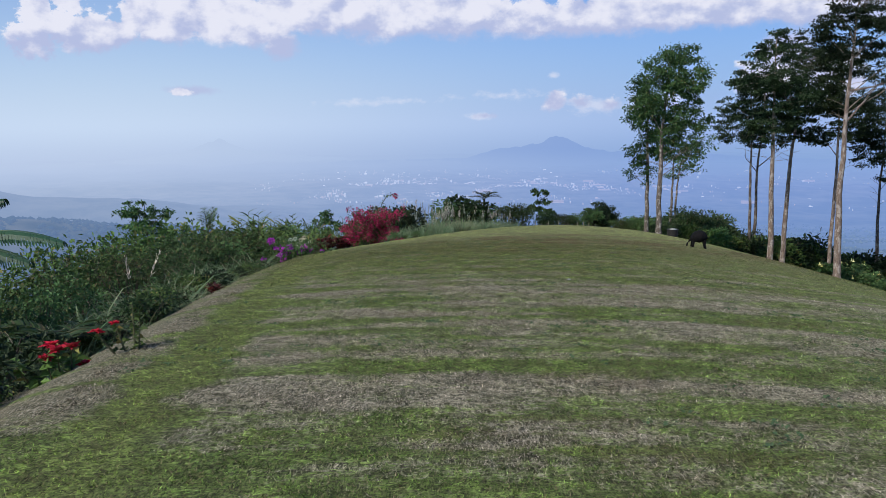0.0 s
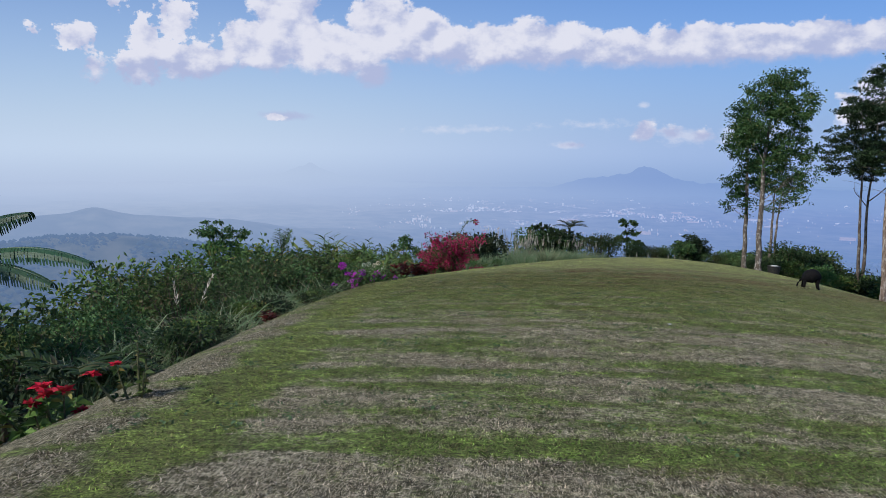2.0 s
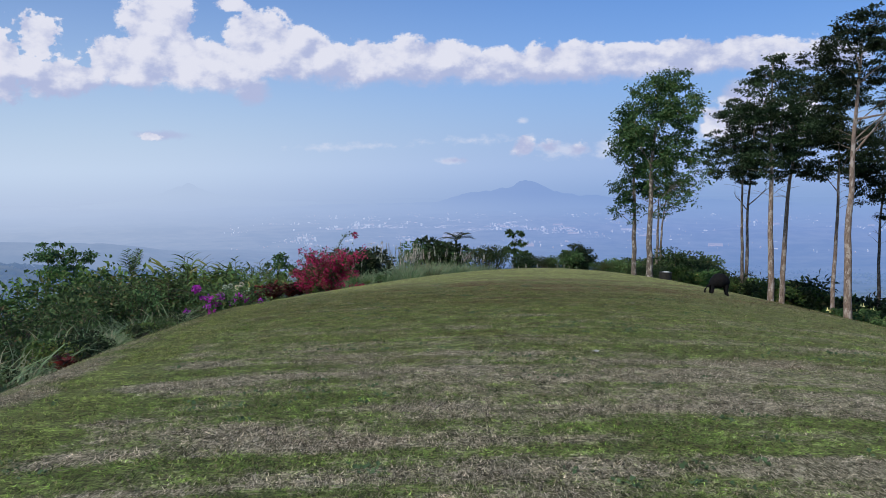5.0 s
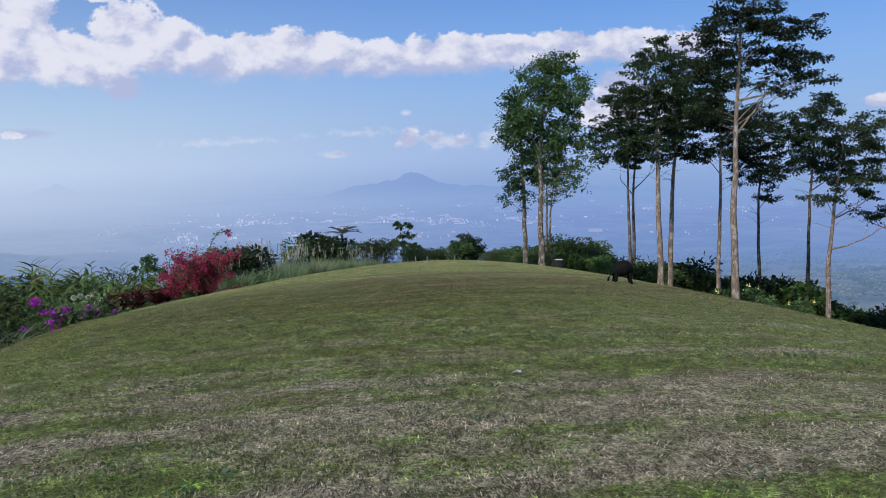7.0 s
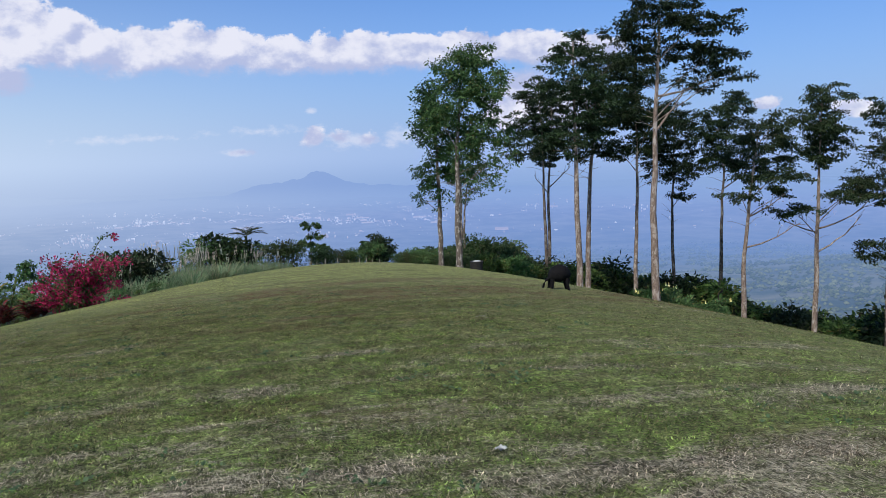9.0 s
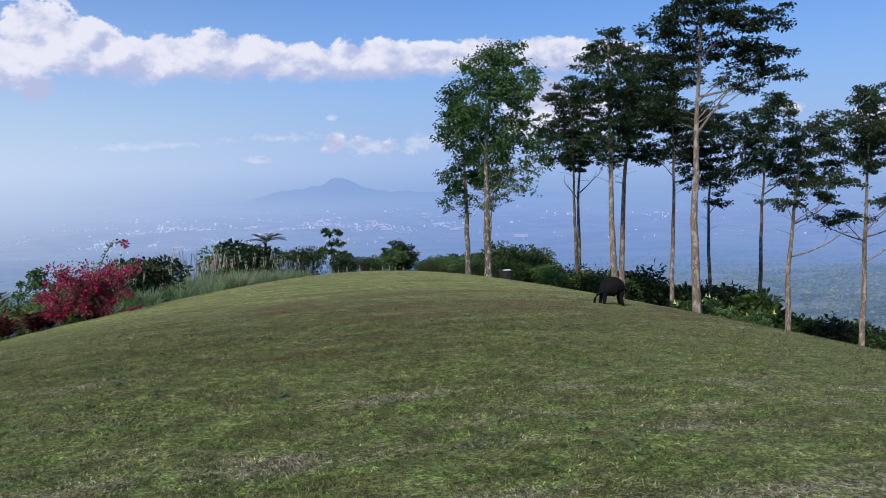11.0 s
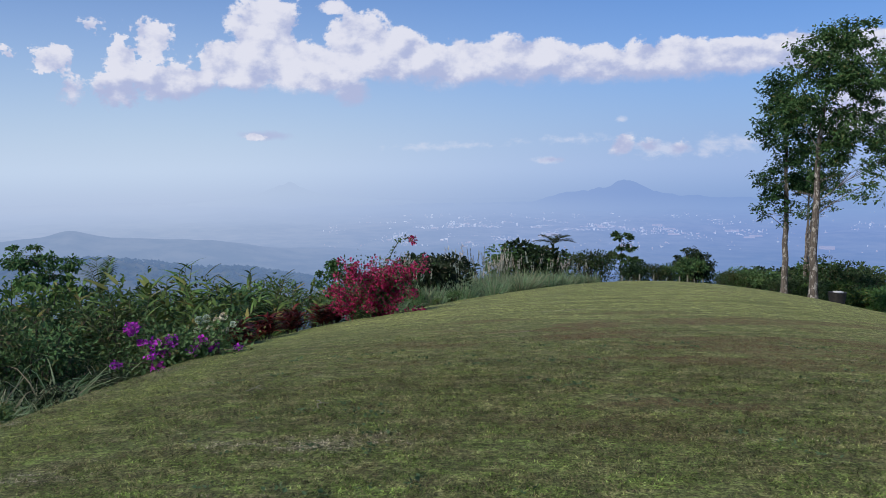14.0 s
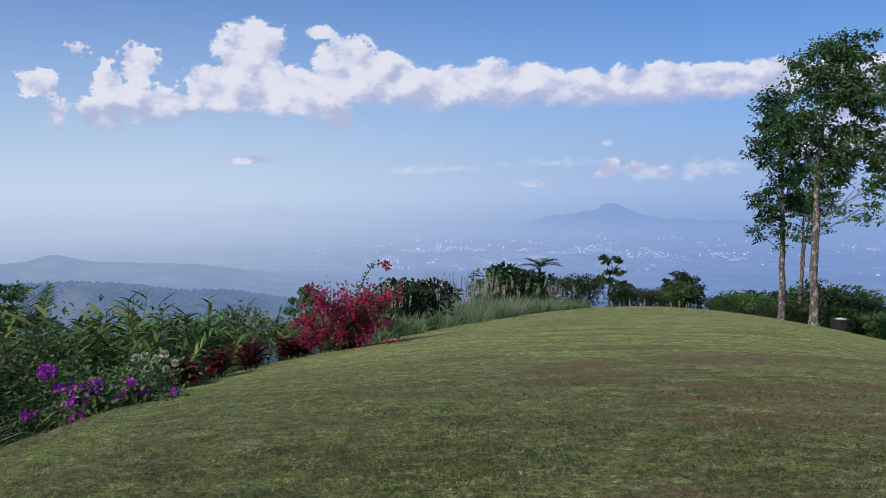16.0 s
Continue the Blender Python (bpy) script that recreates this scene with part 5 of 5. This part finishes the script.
stand(build_hydrangea(), -5.4, 30.7, 0, 0.78, 0.1)


def build_poinsettia(seed, heads, label, leaf=0.16, many=26):
    rng = np.random.default_rng(seed)
    root = thing("poinsettia", label, "flowering shrub", "red poinsettias by the lawn edge")
    foliage, wood = Geo(), Geo()
    for x, y, z, r in heads:
        tube(wood, [[x * 0.4, y * 0.4, -0.1], [x * 0.8, y * 0.8, z * 0.5], [x, y, z]], [0.014, 0.01, 0.006], 5)
        k = many
        s = rng.random((k, 1))
        az = rng.random(k) * 6.28
        leaves(foliage, np.array([x * 0.5, y * 0.5, 0]) + np.array([x * 0.5, y * 0.5, z]) * s, np.stack([np.cos(az), np.sin(az), rng.uniform(-0.2, 0.6, k)], -1), leaf * rng.uniform(0.6, 1.2, k), leaf * 0.55, rng, droop=0.2)
        if r > 0:
            g = Geo()
            k = 20
            az = np.arange(k) * 2.4
            leaves(g, np.tile(np.array([x, y, z]), (k, 1)), np.stack([np.cos(az), np.sin(az), rng.uniform(-0.1, 0.8, k)], -1), r * rng.uniform(0.6, 1.1, k), r * 0.42, rng, droop=0.1)
            part("flower_head", g, SCARLET, root)
    part("stem_tangle", wood, STEM, root)
    part("foliage", foliage, LEAF_BRIGHT, root)
    return root


stand(build_poinsettia(541, ((0.05, -0.35, 0.58, 0.13), (-0.08, -0.2, 0.60, 0.12), (0.17, -0.27, 0.60, 0.12), (0.22, -0.10, 0.36, 0.11), (0.32, -0.18, 0.32, 0.10), (0.26, -0.30, 0.30, 0.10), (-0.02, -0.45, 0.52, 0.10), (-0.5, -0.2, 0.4, 0), (0.0, 0.2, 0.35, 0), (-0.1, -0.5, 0.3, 0), (0.3, 0.0, 0.2, 0)), "red-flowering poinsettia with green leaves"), -4.17, 8.75, 0, 1.0, -0.26)
stand(build_poinsettia(542, ((0.0, 0.0, 0.5, 0), (0.06, 0.05, 0.40, 0), (-0.30, -0.25, 0.26, 0.09), (-0.18, -0.05, 0.30, 0.07), (0.1, -0.1, 0.25, 0)), "thin young poinsettia with small red bracts", 0.10, 13), -3.36, 8.60, 0, 1.0)
stand(build_rosette(551, 0.30, 4, RED_LEAF, "small red-leaved cordyline at the lawn edge", ln=0.28, width=0.06), -4.6, 16.0, 0, 0.7)
stand(build_banana(561, "banana plant with torn green leaves on the bank", -0.55 - gz(-8.3, 11.6), (
    ((2.85, -0.1, 0.67), 0.44, 0.27), ((2.45, -0.3, 0.42), 0.40, 0.30), ((2.0, 0.0, 1.29), 0.30, 0.30), ((1.6, -1.2, 1.2), 0.5, 0.34), ((0.4, 1.6, 1.5), 0.4, 0.32), ((-1.4, 0.5, 1.4), 0.5, 0.34), ((-0.8, -1.5, 1.0), 0.5, 0.34))), -8.3, 11.6)
stand(build_fronds(572, 0.35, 9, "low arching fern beside the poinsettia", LEAF_GREY, 0.85, "fern", 0.8), -4.95, 10.3)
stand(build_reeds(573, 1.55, 90, 0.3, 2, "tall grass clump with white feathery plumes", None, 0.026, 0.4), -6.1, 15.5)
stand(build_fronds(571, -2.75 - gz(-10.1, 34.8), 4, "small feathery palm above the shrubs", LEAF_SHRUB, 1.25, "palm_plant", 4.0, 0.12), -10.1, 34.8)
for form, x, y, size in ((REEDS[0], -6.05, 25.4, 1.30), (REEDS[2], -6.45, 25.9, 1.30), (REEDS[0], -5.75, 24.9, 0.95), (REEDS[2], -5.95, 26.7, 1.0), (REEDS[0], -6.3, 27.4, 1.0)):
    copy_thing(form, pose(x, y, gz(x, y), 0, 0, 70 * x)).scale = (size, size, size)
SMALL = "small trees on the bank"
crown_top = -1.75 - gz(-14.6, 39.6)
stand(build_tree(581, 0.17, LEAF_SHRUB, BARK_DARK, ((0.0, crown_top - 0.35, 0.9, 0.35), (-0.85, crown_top - 0.75, 0.8, 0.3), (0.85, crown_top - 0.75, 0.75, 0.3), (0.1, crown_top - 1.2, 1.2, 0.35), (0.0, crown_top - 1.9, 1.2, 0.5)),
                 "small spreading tree above the bank shrubs", leaf_size=0.13, pad=0.46, fill=0.85, group=SMALL), -14.6, 39.6)
stand(build_tree(582, 0.10, LEAF_SHRUB, BARK_DARK, ((0.0, 3.2, 0.5, 0.4), (-0.3, 2.4, 0.6, 0.45), (0.35, 2.3, 0.6, 0.45), (0.0, 1.4, 0.7, 0.5)), "young broad-leaved tree behind the flowers", leaf_size=0.18, pad=0.4, thick=0.6, fill=0.5, group=SMALL), -7.2, 50.0)

# ---- the growth beyond the crest ----
stand(build_fronds(601, 3.1, 12, "small fan palm standing among shrubs", LEAF_DARK, 1.4), 3.6, 69.0, 20, 1.0)
crown_top = -4.25 - gz(9.15, 77.8)
stand(build_tree(611, 0.11, LEAF_SHRUB, BARK_PALE, ((0.1, crown_top - 0.35, 0.65, 0.28), (0.3, crown_top - 1.25, 0.6, 0.25), (-0.2, crown_top - 1.9, 0.7, 0.35), (0.9, crown_top - 2.3, 0.7, 0.3)), "slim sapling with tiered leaves", leaf_size=0.28, pad=0.42, fill=0.5, group=SMALL), 9.15, 77.8)
CREST = [build_shrub(621, 2.4, 2.0, LEAF_SHRUB, 0.17, 1100, 11, 0.5, "rounded green bush beyond the crest"), build_shrub(622, 2.6, 2.0, LEAF_GREY, 0.15, 1200, 12, 0.4, "greyish thinly leaved bush beyond the crest"), build_shrub(623, 2.4, 2.0, LEAF_DARK, 0.2, 1100, 10, 0.5, "dark broad-leaved bush beyond the crest")]
def crest_bush(rows):
    return [(x, y, max(0.3, (top - gz(x, y)) / 2.0)) for x, y, top in rows]


scatter([CREST[0], CREST[2]], crest_bush(((1.3, 69.4, -3.8), (2.2, 69.4, -3.5), (2.9, 69.8, -4.1), (-2.8, 50.7, -2.95), (10.2, 75.6, -6.3), (11.9, 75.3, -6.5), (18.8, 77.8, -6.5), (20.1, 77.4, -6.0), (17.7, 76.5, -7.2), (21.6, 76.9, -6.3), (23.2, 77.5, -6.4), (22.4, 72.0, -6.6),
                                          (21.2, 67.4, -5.5), (20.4, 62.3, -5.1), (19.3, 57.3, -5.0), (23.0, 66.0, -5.6), (18.2, 60.5, -5.3), (-3.9, 61.1, -3.9), (-5.6, 55.9, -4.1),
                                          (9.4, 71.0, -5.5), (12.9, 71.0, -5.1), (13.6, 71.6, -5.7), (17.7, 71.0, -5.8))))
scatter([CREST[1]], crest_bush(((18.83, 62.0, -4.3), (19.8, 61.0, -4.9), (20.9, 62.0, -5.3), (17.6, 63.0, -5.0), (16.4, 64.0, -5.9), (22.5, 60.0, -5.6), (21.8, 66.0, -5.0), (6.3, 74.0, -5.0), (7.2, 74.8, -5.1), (16.5, 76.3, -7.5), (18.7, 73.6, -7.6), (9.4, 75.4, -6.6), (13.0, 76.4, -7.2), (15.6, 77.0, -7.9), (10.6, 71.0, -5.7), (11.7, 71.0, -5.8), (15.0, 71.0, -6.2), (15.9, 71.0, -6.3), (16.7, 71.0, -6.1))))
crown_top = -7.7 - gz(18.9, 97.6)
plant_tree(build_tree(612, 0.22, LEAF_DARK, BARK_DARK, ((0.0, crown_top - 0.9, 1.35, 0.85), (-0.5, crown_top - 1.8, 1.3, 0.7), (0.6, crown_top - 1.8, 1.2, 0.75), (0.0, crown_top - 2.8, 1.2, 0.6)), "round-headed dark green tree on the far slope", leaf_size=0.24, pad=0.6, thick=0.7, group=SMALL), 18.9, 97.6)



def bush_line():
    """The dark bushes below the eastern edge of the lawn, under the trees."""
    r = random.Random(12)
    out = []
    for i in range(100):
        s = i / 99
        x = 15.5 + 36 * s + r.uniform(-0.7, 0.7)
        y = 57 + r.uniform(-2.5, 4.0) - 2.0 * s
        topz = float(np.interp(x, [15, 17.4, 21.2, 22.8, 25.3, 27, 28.8, 32.2, 33.9, 35, 38.8, 41.7, 44.6, 47, 50], [-4.8, -4.9, -5.9, -5.6, -5.5, -6.2, -6.7, -7.2, -7.9, -9.0, -9.3, -10.4, -10.9, -10.4, -10.4])) - 0.1 * (y - 57)
        tall = max(0.8, (topz - gz(x, y)) * r.choice((1.02, 0.98, 0.85, 0.7, 0.55)))
        out.append((x, y, min(tall / 2.0, 3.2)))
    return out


BELOW = [build_shrub(631, 2.2, 2.0, LEAF_DARK, 0.19, 850, 12, 0.5, "dense dark bush below the lawn"), build_shrub(632, 2.2, 2.0, LEAF_DARK, 0.19, 850, 12, 0.5, "dark leafy bush below the lawn"), build_shrub(633, 2.4, 2.0, LEAF_BRIGHT, 0.2, 800, 11, 0.45, "yellowish green bush below the trees")]
scatter(BELOW, bush_line())


def build_trumpets():
    rng = np.random.default_rng(641)
    root = build_shrub(642, 2.4, 1.6, LEAF_SHRUB, 0.2, 1000, 10, 0.45, "leafy bush with pale yellow trumpet flowers")
    for i in range(5):
        a, q = rng.random() * 6.28, rng.random()
        c = np.array([math.cos(a) * 1.1, math.sin(a) * 1.1, 0.5 + 1.2 * q])
        g = Geo()
        tube(g, [c, c + [0, 0, -0.08], c + [0.01, 0, -0.16], c + [0.01, 0, -0.2]], [0.012, 0.02, 0.04, 0.08], 8, cap=False)
        part("flower", g, YELLOW, root)
    return root


trumpets = build_trumpets()
scatter([trumpets], [(22.6, 46.6, 1.0), (24.6, 47.2, 1.05), (26.6, 46.9, 1.1), (28.0, 49.5, 1.1)])

# ---- things on the lawn ----
def build_sculpture():
    """A black rounded figure on four short legs, with a curved tail."""
    g = Geo()
    k = np.linspace(0, 1, 14)
    ang = np.pi * (1.02 - 0.92 * k)
    spine = np.stack([-0.30 + 0.60 * k, np.zeros(14), 0.34 + 0.15 * np.sin(ang) - 0.02 * k], -1)
    tube(g, spine, 0.03 + 0.235 * np.sin(np.pi * (0.05 + 0.90 * k)) ** 0.75, 16)
    for x, y in ((-0.24, -0.12), (-0.24, 0.12), (0.22, -0.12), (0.24, 0.12)):
        tube(g, [[x, y, 0.34], [x - 0.02, y * 1.1, 0.16], [x - 0.05 if x < 0 else x + 0.03, y * 1.15, -0.03]], [0.075, 0.05, 0.04], 8)
    tube(g, [[-0.30, 0, 0.36], [-0.40, 0, 0.30], [-0.47, 0, 0.20], [-0.50, 0.0, 0.04]], [0.05, 0.04, 0.035, 0.03], 7)
    ob = part("garden_sculpture", g, BLACK, smooth=True)
    return tagged(ob, "black rounded four-legged garden sculpture on the lawn", "sculpture")


stand(build_sculpture(), 8.53, 26.85, -6, 0.80)


def build_tub():
    root = thing("planter_tub", "dark round tub with a white lid beside the trees", "planter")
    g = Geo()
    tube(g, [[0, 0, -0.08], [0, 0, 0.04], [0, 0, 0.40], [0, 0, 0.44]], [0.27, 0.29, 0.33, 0.34], 18)
    part("body", g, TUB, root, smooth=False)
    lid = Geo()
    tube(lid, [[0.03, 0, 0.443], [0.03, 0, 0.455], [0.03, 0, 0.475]], [0.20, 0.20, 0.12], 18)
    part("lid", lid, WHITE, root, "white lid")
    return root


stand(build_tub(), 13.4, 47.1)


def build_stake():
    g = Geo()
    tube(g, [[0, 0, -0.3], [0, 0.01, 0.3], [0.02, 0, 0.5], [0.03, 0, 0.62]], [0.045, 0.04, 0.03, 0.01], 6)
    ob = part("stake", g, STAKE)
    return tagged(ob, "short weathered wooden stake behind the crest", "stake", "row of stakes beyond the crest")


first = build_stake()
for i in range(9):
    x, y = 6.8 + 0.6 * i + 0.2 * math.sin(i * 5.3), 59.5 + 0.12 * i
    m = pose(x, y, gz(x, y) - 0.30 + 0.10 * math.sin(i * 4.4), 4 * math.sin(i * 2.1), 6 * math.sin(i * 3.7), 40 * i)
    if i:
        copy_thing(first, m)
    else:
        first.matrix_basis = m


def build_paper():
    rng = np.random.default_rng(7)
    g = Geo()
    n = 5
    gx, gy = np.meshgrid(np.linspace(-0.035, 0.035, n), np.linspace(-0.026, 0.026, n), indexing="ij")
    z = 0.015 + rng.uniform(0, 0.02, gx.shape)
    i, j = np.meshgrid(np.arange(n - 1), np.arange(n - 1), indexing="ij")
    f = np.stack([i * n + j, (i + 1) * n + j, (i + 1) * n + j + 1, i * n + j + 1], -1).reshape(-1, 4)
    g.add(np.stack([gx, gy, z], -1), f)
    g.add(np.stack([gx, gy, z - 0.004], -1), f)
    ob = part("paper_scrap", g, WHITE)
    return tagged(ob, "crumpled white paper scrap lying on the grass", "litter")


stand(build_paper(), 2.17, 13.85, 20)


def build_twig(seed, label):
    rng = np.random.default_rng(seed)
    g = Geo()
    t = np.linspace(-0.5, 0.5, 6)
    line = np.stack([t * 0.2, 0.03 * np.sin(t * 6 + seed), 0.02 + 0.012 * np.cos(t * 5)], -1)
    tube(g, line, np.linspace(0.006, 0.003, 6), 5)
    tube(g, [line[3], line[3] + [0.03, 0.03, 0.012], line[3] + [0.05, 0.07, 0.005]], [0.006, 0.004, 0.002], 4)
    return tagged(part("dry_twig", g, STAKE), label, "twig", "dry twigs on the lawn")


for seed, x, y, turn in ((1, -2.18, 22.9, 20), (2, -1.17, 21.75, 75), (3, 4.3, 20.3, -30)):
    stand(build_twig(seed, "dry pale twig lying on the grass"), x, y, turn)


# ---- turf: short blades and dry straw over the lawn that is passed nearest ----
def build_turf():
    rng = np.random.default_rng(77)
    for name, n, ln, wd, low, label in (("grass", 410000, 0.027, 0.0078, 0.6, "short mown grass, green and straw-coloured"), ("straw", 190000, 0.060, 0.0046, 0.04, "dry cut straw lying on the lawn")):
        per = 14 if name == "grass" else 7   # the blades stand in tufts
        m = n // per
        y = 2.4 + 21.0 * rng.random(m) + np.abs(rng.normal(0, 3.0, m)) * (rng.random(m) < 0.5)
        x = 0.8 + np.clip(rng.normal(0, 3.2, m), -5.5, 8.0)
        x, y = (np.repeat(q, per) + rng.normal(0, 0.055, m * per) for q in (x, y))
        keep = x > lawn_edge(y) - 0.2
        x, y = x[keep], y[keep]
        n = len(x)
        if name == "grass":
            far = 80000
            x, y = np.concatenate([x, rng.uniform(-5, 13, far)]), np.concatenate([y, 14 + 14 * rng.random(far)])
            n = len(x)
        at = np.stack([x, y, ground_height(x, y) + (0.004 if low > 0.5 else 0.016)], -1)
        az = rng.random(n) * 6.28
        way = unit(np.stack([np.cos(az), np.sin(az), np.abs(rng.normal(low, 0.5 * low, n))], -1))
        side = np.stack([-np.sin(az), np.cos(az), np.zeros(n)], -1)
        big = np.interp(y, [12, 40], [1.0, 1.15])
        L, W = (ln * big * rng.uniform(0.5, 1.4, n))[:, None], (wd * big * big * rng.uniform(0.7, 1.5, n))[:, None]
        v = np.stack([at - side * W * 0.5, at + side * W * 0.5, at + way * L], 1)
        ob = part(name, Geo().add(v.reshape(-1, 3), np.arange(n * 3).reshape(n, 3)), BLADES)
        tagged(ob, label, "grass", kind="stuff")



def build_weeds():
    """Low broad-leaved weeds in loose patches among the grass."""
    rng = np.random.default_rng(78)
    m = 900
    x, y = rng.uniform(-3, 6, m), rng.uniform(5, 26, m)
    keep = np.array([noise.noise((p * 0.55, q * 0.8, 2.0)) > 0.12 for p, q in zip(x, y)])
    x, y = np.repeat(x[keep], 9), np.repeat(y[keep], 9)
    n = len(x)
    x, y = x + rng.normal(0, 0.05, n), y + rng.normal(0, 0.05, n)
    az = rng.random(n) * 6.28
    at = np.stack([x, y, ground_height(x, y) + 0.012], -1)
    size = 0.034 * rng.uniform(0.6, 1.4, n)
    g = leaves(Geo(), at, np.stack([np.cos(az), np.sin(az), rng.uniform(0.15, 0.7, n)], -1), size, size * 0.8, rng)
    tagged(part("weeds", g, WEED), "low bluish green weeds among the mown grass", "weeds", kind="stuff")


build_turf()
build_weeds()
